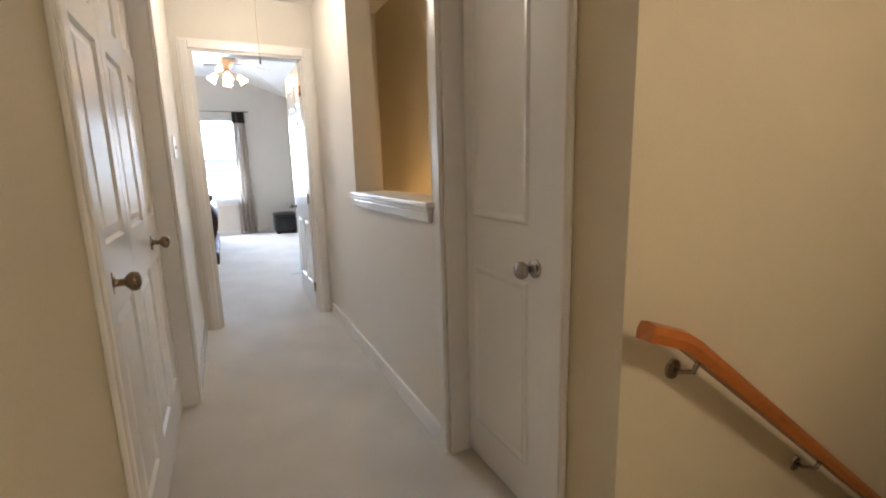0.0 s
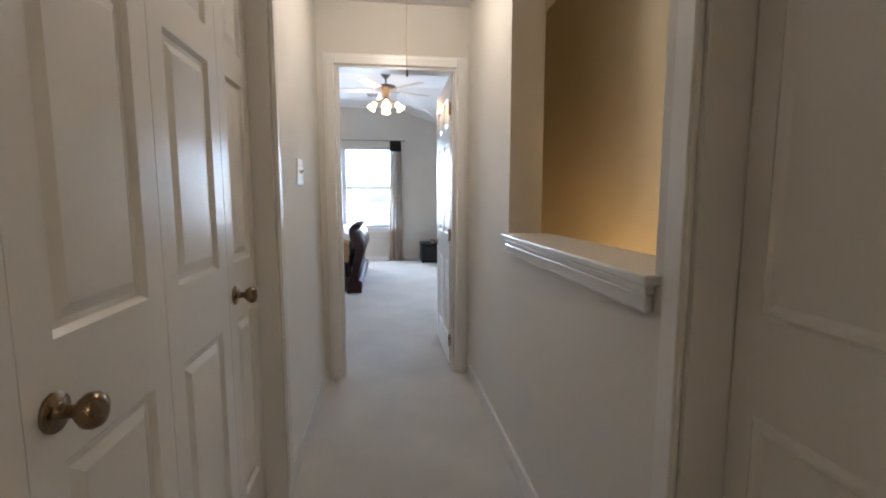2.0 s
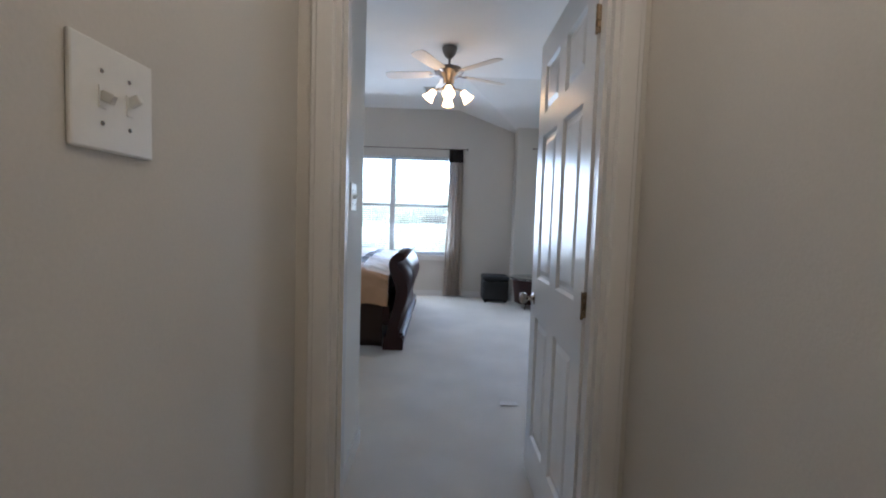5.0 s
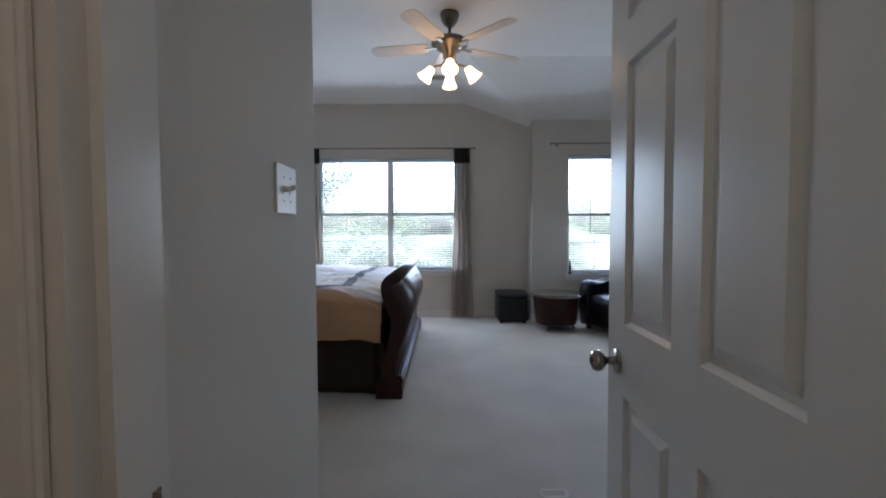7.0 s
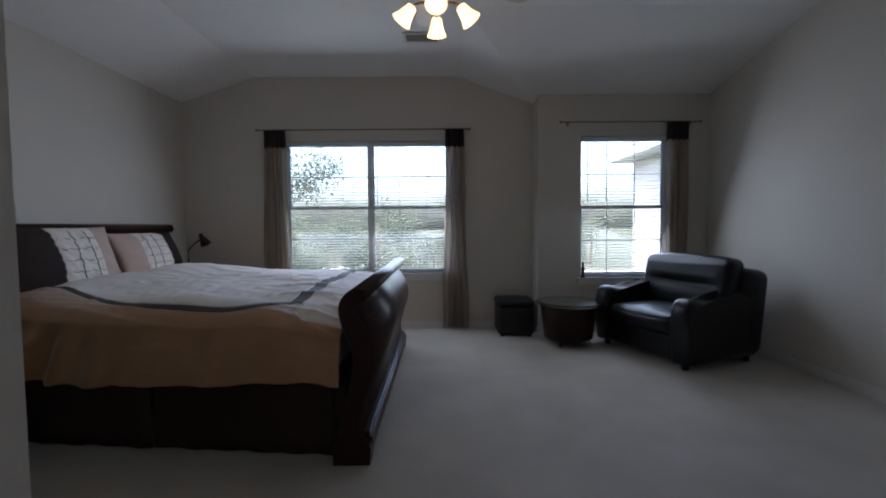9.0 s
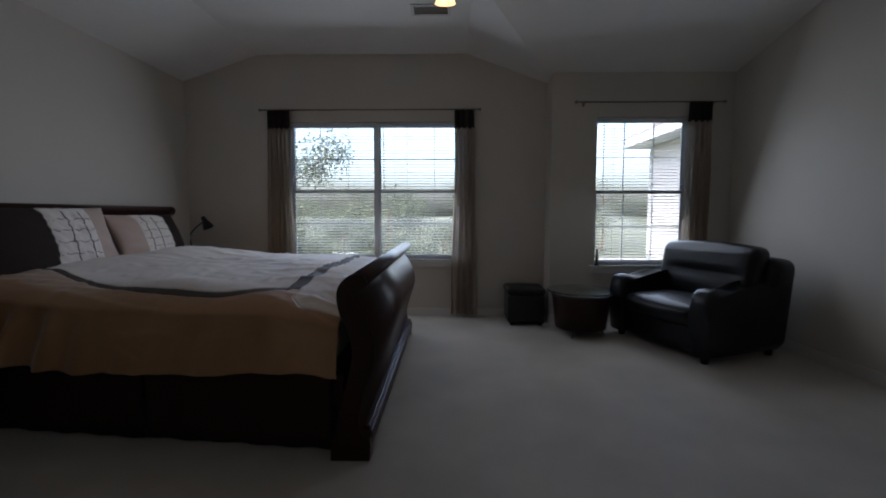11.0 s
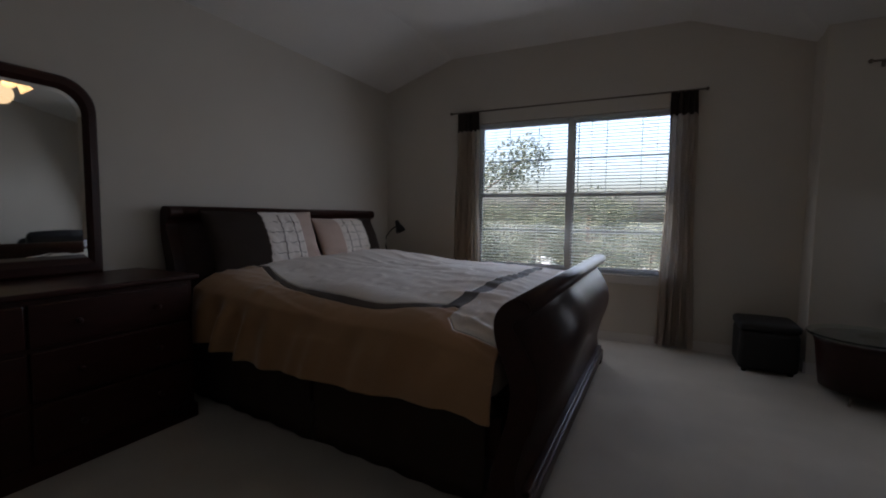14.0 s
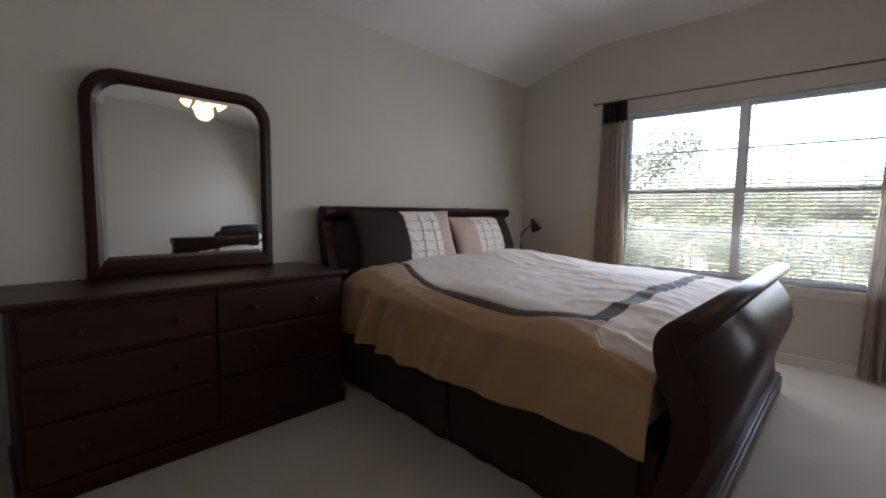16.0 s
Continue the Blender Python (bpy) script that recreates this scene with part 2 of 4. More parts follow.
def knob(parent, m, mat, name="door_knob", label=""):
    """A round knob with a rose, pointing along its own z."""
    ob = part(name, lathe(((.0300, 0), (.0305, .0002), (.0305, .0040), (.0300, .0048), (.0150, .0065), (.0145, .0067), (.011, .0100), (.010, .030), (.018, .036), (.0265, .046), (.0275, .055), (.023, .064), (.010, .069)), 28), mat, parent, label, True)
    ob.matrix_basis = m
    return ob


# ---- the large structure ----
H = 2.92          # flat part of the bedroom ceiling
HC = 2.43         # hall ceiling
structure("floor", block(-3.12, -5.3, -.12, .60, 5.95, 0), CARPET, "pale beige cut-pile carpet")
structure("floor_2", block(.60, -2.95, -.12, 3.07, 5.95, 0), CARPET, "pale beige cut-pile carpet")

w = structure("wall_hall_left", block(-.62, -1.21, 0, -.50, 1.07, H + .2), PAINT, "cream painted plaster wall")
block_list = [("wall_hall_left_2", (-.62, -5.3, 0, -.50, -2.73, HC)), ("wall_hall_left_3", (-.62, -2.73, 2.045, -.50, -1.21, HC)),
              ("wall_hall_right", (.47, -3.07, 0, .62, -2.845, HC)), ("wall_hall_right_2", (.47, -2.845, 2.045, .62, -2.205, HC)),
              ("wall_hall_right_3", (.47, -2.205, 0, .62, -2.10, HC)), ("wall_hall_right_4", (.47, -2.10, 0, .62, -.98, 1.02)),
              ("wall_hall_right_5", (.47, -.98, 0, .62, 0, HC)),
              ("wall_stair", (.62, -3.07, -2.9, 3.6, -2.95, HC)), ("wall_stair_end", (3.6, -5.3, -2.9, 3.72, -2.95, HC)),
              ("wall_landing_back", (-.62, -5.42, -2.9, 3.72, -5.3, HC)), ("wall_stair_near", (.60, -4.25, -2.9, 3.6, -4.13, .95)),
              # unseen closet walls, added to stop outside light leaking past the folding doors
              ("wall_lightstop_closet_back", (-1.30, -2.85, 0, -1.20, -1.09, HC)), ("wall_lightstop_closet_side", (-1.20, -2.85, 0, -.62, -2.73, HC)), ("wall_lightstop_closet_side_2", (-1.20, -1.21, 0, -.62, -1.09, HC)), ("wall_void_outer", (.98, -2.95, 0, 1.10, 0, HC)),
              ("wall_door_left", (-.50, 0, 0, -.40, .12, H + .2)), ("wall_door_right", (.39, 0, 0, 3.07, .12, H + .2)),
              ("wall_door_head", (-.40, 0, 2.05, .39, .12, H + .2)),
              ("wall_bed_south", (-3.12, .95, 0, -.62, 1.07, H + .2)), ("wall_bed_left", (-3.12, 1.07, 0, -3.0, 5.93, H + .2)),
              ("wall_bed_right", (2.92, .12, 0, 3.07, 5.65, H + .2)),
              ("wall_window", (-3.0, 5.78, 0, -1.84, 5.93, H + .2)), ("wall_window_2", (-1.84, 5.78, 0, .13, 5.93, .65)),
              ("wall_window_3", (-1.84, 5.78, 2.19, .13, 5.93, H + .2)), ("wall_window_4", (.13, 5.78, 0, 1.04, 5.93, H + .2)),
              ("wall_window_5", (1.04, 5.50, 0, 1.51, 5.93, H + .2)), ("wall_window_6", (1.51, 5.50, 0, 2.48, 5.65, .62)),
              ("wall_window_7", (1.51, 5.50, 2.175, 2.48, 5.65, H + .2)), ("wall_window_8", (2.48, 5.50, 0, 2.92, 5.65, H + .2))]
for name, b in block_list:
    tan = name in ("wall_stair", "wall_stair_end", "wall_landing_back", "wall_stair_near", "wall_void_outer", "wall_hall_left_2", "wall_hall_right")
    structure(name, block(*b), TAN if tan else PAINT, "tan plaster wall" if tan else "cream painted plaster wall")

# stairs going down beside the landing
for i in range(11):
    structure("stair_step", block(.60 + .26 * i, -4.13, -2.9, .86 + .26 * i, -3.07, -.18 * (i + 1), .012), CARPET, "carpeted stair step")

structure("ceiling_hall", block(-1.3, -5.42, HC, 3.72, 0, HC + .1), CEIL, "white textured hall ceiling")
bm = bmesh.new()
QX, QZ, PX, PY = 1.04, 2.60, .15, 4.15


def face(bm, *pts):
    bm.faces.new([bm.verts.new(p) for p in pts])


face(bm, (-3.0, .9, 2.64), (-2.15, .9, H), (-2.15, 5.8, H), (-3.0, 5.8, 2.64))
face(bm, (-2.15, .1, H), (PX, .1, H), (PX, PY, H), (PX, 5.8, H), (-2.15, 5.8, H))
face(bm, (PX, .1, H), (2.95, .1, H), (2.95, PY, H), (PX, PY, H))
face(bm, (PX, PY, H), (QX, 5.62, QZ), (QX, 5.8, QZ), (PX, 5.8, H))
face(bm, (PX, PY, H), (2.95, PY, H), (2.95, 5.62, QZ), (QX, 5.62, QZ))
bmesh.ops.remove_doubles(bm, verts=bm.verts, dist=.001)
bmesh.ops.recalc_face_normals(bm, faces=bm.faces)
top = bmesh.ops.extrude_face_region(bm, geom=bm.faces[:])
for v in top["geom"]:
    if isinstance(v, bmesh.types.BMVert):
        v.co.z += .25
structure("ceiling_bedroom", bm, CEIL, "white textured vaulted bedroom ceiling")
# flat slab added out of view above the ceiling to block the sky
structure("roof_sky_block", block(-3.4, -.2, 3.4, 3.4, 6.3, 3.5), ROOF, "unseen flat slab over the bedroom that keeps out the sky")

# baseboards
BASE = [(.457, -2.20, .47, -.075), (.457, -3.07, .47, -2.91), (-.50, -1.14, -.487, 0), (-.50, .12, -.487, 1.07), (-.50, -5.3, -.487, -2.80),
        (-3.0, 1.07, -.50, 1.083), (-3.0, 1.083, -2.987, 5.78), (-3.0, 5.767, 1.04, 5.78), (1.04, 5.487, 2.92, 5.50), (2.907, .12, 2.92, 5.487), (.46, .12, 2.907, .133), (1.027, 5.50, 1.04, 5.767)]
for x0, y0, x1, y1 in BASE:
    bm = block(x0, y0, 0, x1, y1, .075)
    block(x0 + (.004 if x1 - x0 < .05 and x0 < 0 else 0), y0, .075, x1 - (0 if x0 < 0 else 0), y1, .088, bm=bm)
    structure("baseboard", bm, TRIM, "white painted baseboard")


def casing(axis, plane, out, a0, a1, h, name="trim"):
    """White casing round an opening from a0 to a1 in the plane; out is the side it stands on."""
    for part_no, (u0, u1, z0, z1) in enumerate(((a0 - .062, a0 + .004, 0, h + .062), (a1 - .004, a1 + .062, 0, h + .062), (a0 + .004, a1 - .004, h - .004, h + .062))):
        bm = bmesh.new()
        for inset, t in ((0, .012), (.014, .018)):
            d0, d1 = sorted((plane, plane + out * t))
            lo, hi = (u0 + inset * (part_no == 0) + (.003 if inset and part_no else 0), u1 - inset * (part_no == 1) - (.003 if inset and part_no != 1 else 0))
            top, z0 = z1 - inset, (z0 + .003 if inset and z0 > 1 else z0)
            if axis == "x":
                block(lo, d0, z0, hi, d1, top, .003, 1, bm)
            else:
                block(d0, lo, z0, d1, hi, top, .003, 1, bm)
        structure(name, bm, TRIM, "white painted door casing")


casing("x", 0, -1, -.40, .39, 2.05)
casing("x", .12, 1, -.40, .39, 2.05)
for b in ((-.40, 0, 0, -.381, .12, 2.05), (.371, 0, 0, .39, .12, 2.05), (-.381, 0, 2.031, .371, .12, 2.05), (-.381, .03, 0, -.369, .075, 2.031), (.359, .03, 0, .371, .075, 2.031)):
    structure("door_frame", block(*b), TRIM, "white painted door jamb")
casing("y", -.50, 1, -2.73, -1.21, 2.045)
casing("y", .47, -1, -2.845, -2.205, 2.045)
for b in ((-.62, -1.225, 0, -.50, -1.21, 2.045), (-.62, -2.73, 0, -.50, -2.715, 2.045), (-.62, -2.715, 2.03, -.50, -1.225, 2.045), (.597, -2.24, 0, .62, -2.22, 2.03), (.597, -2.83, 0, .62, -2.81, 2.03),
          (.47, -2.22, 0, .62, -2.205, 2.045), (.47, -2.845, 0, .62, -2.83, 2.045), (.47, -2.83, 2.03, .62, -2.22, 2.045)):
    structure("door_frame", block(*b), TRIM, "white painted door jamb")

# ledge of the opening over the stairwell: a moulded white cap
sill = tagged(new("sill_hall"), "white moulded ledge of the half wall", "", "", "structure")
part("ledge", block(.435, -2.12, 1.028, .66, -.965, 1.052, .006), TRIM, sill)
part("bead", block(.445, -2.105, 1.008, .47, -.975, 1.028, .004), TRIM, sill)
part("apron", block(.452, -2.10, .965, .47, -.98, 1.008, .006), TRIM, sill)


# ---- windows ----
def window(name, x0, x1, z0, z1, y, units):
    """A double-hung vinyl window whose wall face is at y; units side by side."""
    win = tagged(new(name), "white vinyl double-hung window with muntins", "", "", "structure")
    fy0, fy1 = y + .075, y + .125
    part("window_frame", block(x0, fy0, z0, x0 + .018, fy1, z1), VINYL, win)
    part("window_frame", block(x1 - .018, fy0, z0, x1, fy1, z1), VINYL, win)
    part("window_frame", block(x0 + .018, fy0, z1 - .018, x1 - .018, fy1, z1), VINYL, win)
    part("window_frame", block(x0 + .018, fy0, z0, x1 - .018, fy1, z0 + .018), VINYL, win)
    part("window_sill", block(x0 - .05, y - .0182, z0 - .022, x1 + .05, y + .075, z0, .005), TRIM, win, "white painted window sill")
    part("apron", block(x0 - .03, y - .014, z0 - .085, x1 + .03, y, z0 - .022, .003, 1), TRIM, win)
    step = (x1 - x0 - .036) / units
    zm = (z0 + z1) / 2
    for u in range(units):
        a, b = x0 + .018 + u * step, x0 + .018 + (u + 1) * step
        if u:
            part("mullion", block(a - .022, fy0 - .004, z0 + .018, a + .022, fy1, z1 - .018), VINYL, win)
        l, r = a + (.022 if u else 0), b - (.022 if u < units - 1 else 0)
        for k, (s0, s1, sy) in enumerate(((z0 + .018, zm + .018, fy0 + .004), (zm - .018, z1 - .018, fy0 + .026))):
            sash = part("sash", block(l, sy, s0, l + .019, sy + .02, s1), VINYL, win)
            part("sash_rail", block(r - .019, sy, s0, r, sy + .02, s1), VINYL, sash)
            part("sash_rail", block(l + .019, sy, s0, r - .019, sy + .02, s0 + .026), VINYL, sash)
            part("sash_rail", block(l + .019, sy, s1 - .026, r - .019, sy + .02, s1), VINYL, sash)
            pane = part("pane", block(l + .016, sy + .008, s0 + .022, r - .016, sy + .012, s1 - .022), PANE, sash)
            pane.visible_shadow = False
            for i in (1, 2):
                mx = l + (r - l) * i / 3
                hw = .0025 if units > 1 else .005
                part("muntin", block(mx - hw, sy + .013, s0 + .026, mx + hw, sy + .019, s1 - .026), VINYL, sash)
            mz = (s0 + s1) / 2
            part("muntin", block(l + .019, sy + .013, mz - .005, r - .019, sy + .0185, mz + .005), VINYL, sash)
    return win


window("window_1", -1.84, .13, .65, 2.19, 5.78, 2)
window("window_2", 1.51, 2.48, .62, 2.175, 5.50, 1)


def blind(x0, x1, z0, z1, y, group):
    """A raised-slat venetian blind hanging in a window opening."""
    ob = thing("venetian_blind", "white slatted venetian blind lowered over the window", "blind", ((x0 + x1) / 2, y, z0), 0, group)
    hw = (x1 - x0) / 2
    part("headrail", block(-hw, -.018, z1 - z0 - .022, hw, .018, z1 - z0, .003), SLAT, ob)
    part("bottom_rail", block(-hw, -.012, .004, hw, .012, .022, .003), SLAT, ob)
    bm = bmesh.new()
    rows = [(-.0125, -.0028), (-.004, .0012), (.004, .0026), (.0125, .0018)]
    v = [[bm.verts.new((sx * (hw - .004), py, pz)) for sx in (-1, 1)] for py, pz in rows]
    for a, b in zip(v, v[1:]):
        bm.faces.new((a[0], a[1], b[1], b[0]))
    bmesh.ops.solidify(bm, geom=bm.faces[:], thickness=.0006)
    first = part("slat", bm, SLAT, ob)
    n = int((z1 - z0 - .06) / .031)
    first.matrix_basis = pose(0, 0, .036, 13)
    for i in range(1, n):
        s = first.copy()
        scene.collection.objects.link(s)
        s.matrix_basis = pose(0, 0, .036 + i * .031, 13)
    for sx in (-.62, .62):
        part("ladder_cord", tube(((sx * hw, 0, .01), (sx * hw, 0, z1 - z0 - .02)), .0016, 5), SLAT, ob)
    part("wand", tube(((-hw + .06, -.026, z1 - z0 - .04), (-hw + .062, -.028, z1 - z0 - .75)), .004, 6), SLAT, ob)


blind(-1.82, -.88, .665, 2.185, 5.822, "blinds of the wide window")
blind(-.83, .11, .665, 2.185, 5.822, "blinds of the wide window")
blind(1.53, 2.46, .635, 2.17, 5.542, "")


def curtain(x0, x1, xb0, xb1, z0, z1, y, folds, seed, label):
    """A gathered drape: a pleated sheet with thickness, and a dark band at its head."""
    rnd = random.Random(seed)
    ph = [rnd.uniform(0, 6.28) for _ in range(4)]
    ob = thing("curtain", label, "curtain", ((x0 + x1) / 2, y, z0), 0, "curtains")
    cx = (x0 + x1) / 2

    def sheet(za, zb, mat, name, puff, lab=""):
        bm = bmesh.new()
        nu, nz = 64, 28
        grid = []
        for j in range(nz + 1):
            z = za + (zb - za) * j / nz
            k = max(0, min(1, (z - z0) / (z1 - z0)))
            a, b = xb0 + (x0 - xb0) * k ** .6, xb1 + (x1 - xb1) * k ** .6
            row = []
            for i in range(nu + 1):
                u = i / nu
                amp = (.016 + .020 * (1 - k)) * puff
                d = amp * math.sin(2 * math.pi * folds * u + ph[0] + .5 * math.sin(3 * k + ph[1])) + .4 * amp * math.sin(2 * math.pi * folds * 2.3 * u + ph[2])
                row.append(bm.verts.new((a + (b - a) * u - cx + .006 * math.sin(9 * k + ph[3] + 5 * u), d, z - z0)))
            grid.append(row)
        for r0, r1 in zip(grid, grid[1:]):
            for i in range(nu):
                bm.faces.new((r0[i], r0[i + 1], r1[i + 1], r1[i]))
        bmesh.ops.solidify(bm, geom=bm.faces[:], thickness=.002)
        part(name, bm, mat, ob, lab, True)

    sheet(z0, z1 - .19, CURTAIN, "drape", 1.0)
    sheet(z1 - .20, z1, CURTAIN_TOP, "heading", .9, "dark brown heading band")


curtain(.03, .235, -.03, .29, .03, 2.30, 5.705, 4, 1, "beige floor-length curtain with a dark brown heading")
curtain(-2.04, -1.80, -2.10, -1.72, .03, 2.30, 5.705, 5, 2, "beige floor-length curtain with a dark brown heading")
curtain(2.43, 2.67, 2.36, 2.68, .03, 2.31, 5.43, 4, 3, "beige curtain with a dark brown heading behind the armchair")


def curtain_rod(x0, x1, y, z, wall):
    ob = thing("curtain_rod", "thin dark metal curtain rod with ball finials", "curtain rod", ((x0 + x1) / 2, y, z), 0, "curtain rods")
    hw = (x1 - x0) / 2
    part("rod", tube(((-hw, 0, 0), (hw, 0, 0)), .0075, 12), PEWTER, ob, "", True)
    for s in (-1, 1):
        bm = bmesh.new()
        bmesh.ops.create_uvsphere(bm, u_segments=14, v_segments=8, radius=.016)
        bmesh.ops.translate(bm, verts=bm.verts, vec=(s * hw, 0, 0))
        part("finial", bm, PEWTER, ob, "", True)
        bm = tube(((s * (hw - .09), 0, -.006), (s * (hw - .09), wall - y - .006, -.006)), .005, 8)
        block(s * (hw - .09) - .012, wall - y - .006, -.03, s * (hw - .09) + .012, wall - y, .02, .002, 1, bm)
        part("bracket", bm, PEWTER, ob)


curtain_rod(-2.12, .30, 5.705, 2.305, 5.78)
curtain_rod(1.27, 2.78, 5.43, 2.31, 5.50)


# ---- doors ----
door = tagged(new("door_1"), "white six-panel door standing open into the bedroom", "", "", "structure")
door.matrix_basis = pose(.370, .085, .012, 0, 0, 89.6)
door_w = .775
leaf = part("leaf", door_mesh(door_w, 2.015, .035, six_panels(door_w, 2.015)), TRIM, door)
knob(door, pose(door_w - .065, .0175, .845, -90, 0, 0), NICKEL, label="satin nickel door knob")
knob(door, pose(door_w - .065, -.0175, .845, 90, 0, 0), NICKEL, label="satin nickel door knob")
part("latch_plate", block(door_w, -.012, .815, door_w + .002, .012, .875), NICKEL, door)
for z in (.20, .95, 1.80):
    hinge = part("hinge", tube(((-.006, .022, z - .045), (-.006, .022, z + .04)), .0045, 10), BRONZE, door, "antique brass hinge")
    part("hinge_leaf", block(-.006, -.016, z - .04, -.002, .018, z + .04), BRONZE, hinge)
tagged(mesh_object("strike_plate", block(-.381, .078, .86, -.379, .105, .93, .0005, 1), BRONZE), "brass strike plate set in the door jamb", "strike plate")

# folding closet doors, four leaves
edges = (-2.713, -2.33, -1.925, -1.53, -1.227)
for i, (y0, y1) in enumerate(zip(edges, edges[1:])):
    wd = y1 - y0 - .0015
    d = tagged(new("door_%d" % (i + 2)), "white moulded folding closet door leaf, closed", "", "", "structure")
    d.matrix_basis = pose(-.592, y0 + .0007, .015, 0, 0, 90)
    s = .068
    part("leaf", door_mesh(wd, 2.01, .032, [(s, .18, wd - s, .80), (s, .99, wd - s, 1.575), (s, 1.67, wd - s, 1.90)]), TRIM, d)
    if i in (1, 3):
        knob(d, pose(.055, -.016, .885, 90, 0, 0), BRONZE, label="antique brass knob")


def arch_panel(x0, z0, x1, z1, rise, y, side, bm, n=14):
    """A sunk panel whose head is an arch, as a raised bead proud of the leaf."""
    def loop(inset, d):
        pts = [(x0 + inset, z0 + inset), (x1 - inset, z0 + inset)]
        for i in range(n + 1):
            u = i / n
            px = x1 - inset - (x1 - x0 - 2 * inset) * u
            pts.append((px, z1 - inset - rise + rise * math.sin(math.pi * u) ** .8))
        return [bm.verts.new((px, y + side * d, pz)) for px, pz in pts]
    rings = [loop(-.012, -.001), loop(0, .006), loop(.010, .004), loop(.022, -.001)]
    for a, b in zip(rings, rings[1:]):
        for i in range(len(a)):
            bm.faces.new((a[i], a[(i + 1) % len(a)], b[(i + 1) % len(a)], b[i]))


d = tagged(new("door_6"), "white moulded closet door with an arched upper panel, closed", "", "", "structure")
d.matrix_basis = pose(.575, -2.222, .012, 0, 0, -90)
part("leaf", block(0, -.0175, 0, .606, .0175, 2.015, .002, 1), TRIM, d)
bm = bmesh.new()
for z0, z1, rise in ((1.0, 1.86, .10), (.17, .80, .0)):
    arch_panel(.065, z0, .385, z1, rise, -.0175, -1, bm)
part("panel_moulding", bm, TRIM, d)
knob(d, pose(.430, -.0175, .862, 90, 0, 0), NICKEL, label="satin nickel door knob")


def switch_plate(m, gangs, label):
    ob = thing("light_switch", label, "light switch")
    ob.matrix_basis = m
    w = .024 + .0225 * gangs
    part("plate", block(-w, -.0625, 0, w, .0625, .006, .003), PLASTIC, ob)
    for g in range(gangs):
        cx = (g - (gangs - 1) / 2) * .046
        part("toggle_slot", block(cx - .006, -.013, .006, cx + .006, .013, .0075), PLASTIC, ob)
        t = part("toggle", block(-.004, -.006, 0, .004, .006, .016, .001, 1), PLASTIC, ob)
        t.matrix_basis = pose(cx, .003, .006, -28 if g % 2 else 25)
        for sy in (-.03, .03):
            part("screw", lathe(((.003, 0), (.0025, .001)), 8, m=Matrix.Translation((cx, sy, .006))), NICKEL, ob)


switch_plate(pose(-.5, -.705, 1.338, 90, 0, 90), 2, "white double toggle light switch on the hall wall")
switch_plate(pose(-.5, .808, 1.30, 90, 0, 90), 2, "white double toggle light switch beside the bedroom door")

# handrail on the stair wall
rail = thing("handrail", "orange-stained oak handrail on steel brackets", "handrail", (.47, -3.135, .845))
pts = [(-.01, 0, .005), (.10, 0, -.034), (.14, 0, -.058)]
pts += [(.14 + .25 * i, 0, -.058 - .1855 * i) for i in range(1, 9)]
bm = bmesh.new()
out = [(-.017, -.020), (.017, -.020), (.021, .0), (.017, .017), (.0, .021), (-.017, .017), (-.021, .0)]
rings = []
for i, p in enumerate(pts):
    a, b = Vector(pts[max(i - 1, 0)]), Vector(pts[min(i + 1, len(pts) - 1)])
    t = (b - a).normalized()
    up = Vector((-t.z, 0, t.x))
    rings.append([bm.verts.new(Vector(p) + Vector((0, u, 0)) + up * v) for u, v in out])
for a, b in zip(rings, rings[1:]):
    for k in range(len(out)):
        bm.faces.new((a[k], a[(k + 1) % len(out)], b[(k + 1) % len(out)], b[k]))
bm.faces.new(rings[0]), bm.faces.new(rings[-1])
part("rail", bm, OAK, rail)
for x, z in ((.17, -.10), (.80, -.57), (1.6, -1.16)):
    br = part("bracket", tube(((x, 0, z), (x, .010, z - .032), (x, .042, z - .045), (x, .064, z - .045)), .006, 8), NICKEL, rail, "steel bracket", True)
    part("bracket_plate", lathe(((.026, 0), (.024, .006), (.01, .010)), 16, m=pose(x, .064, z - .045, 90)), NICKEL, br)

# attic pull cord and flush ceiling lamp
cord = thing("pull_cord", "thin cotton attic pull cord with a wooden tip", "pull cord", (.05, -.25, HC))
part("cord", tube(((0, 0, -.0), (.003, 0, -.1), (-.002, .002, -.3), (0, 0, -.47)), .0028, 6), CORD, cord)
part("hook", tube(((0, 0, 0), (.012, 0, -.02), (.012, 0, -.04), (-.006, 0, -.05), (-.008, 0, -.035)), .003, 6), PEWTER, cord)
part("tip", lathe(((.003, -.51), (.0055, -.505), (.0055, -.485), (.003, -.465)), 10), DARKMETAL, cord)
fix = thing("ceiling_lamp", "round flush ceiling lamp with lit opal glass", "ceiling lamp", (0, -.80, HC))
part("canopy", lathe(((.15, -.001), (.155, -.012), (.14, -.025)), 32), NICKEL, fix, "", True)
part("diffuser", lathe(((.135, -.026), (.13, -.045), (.10, -.068), (.05, -.082), (.005, -.086)), 32), DOME, fix, "lit opal glass", True)


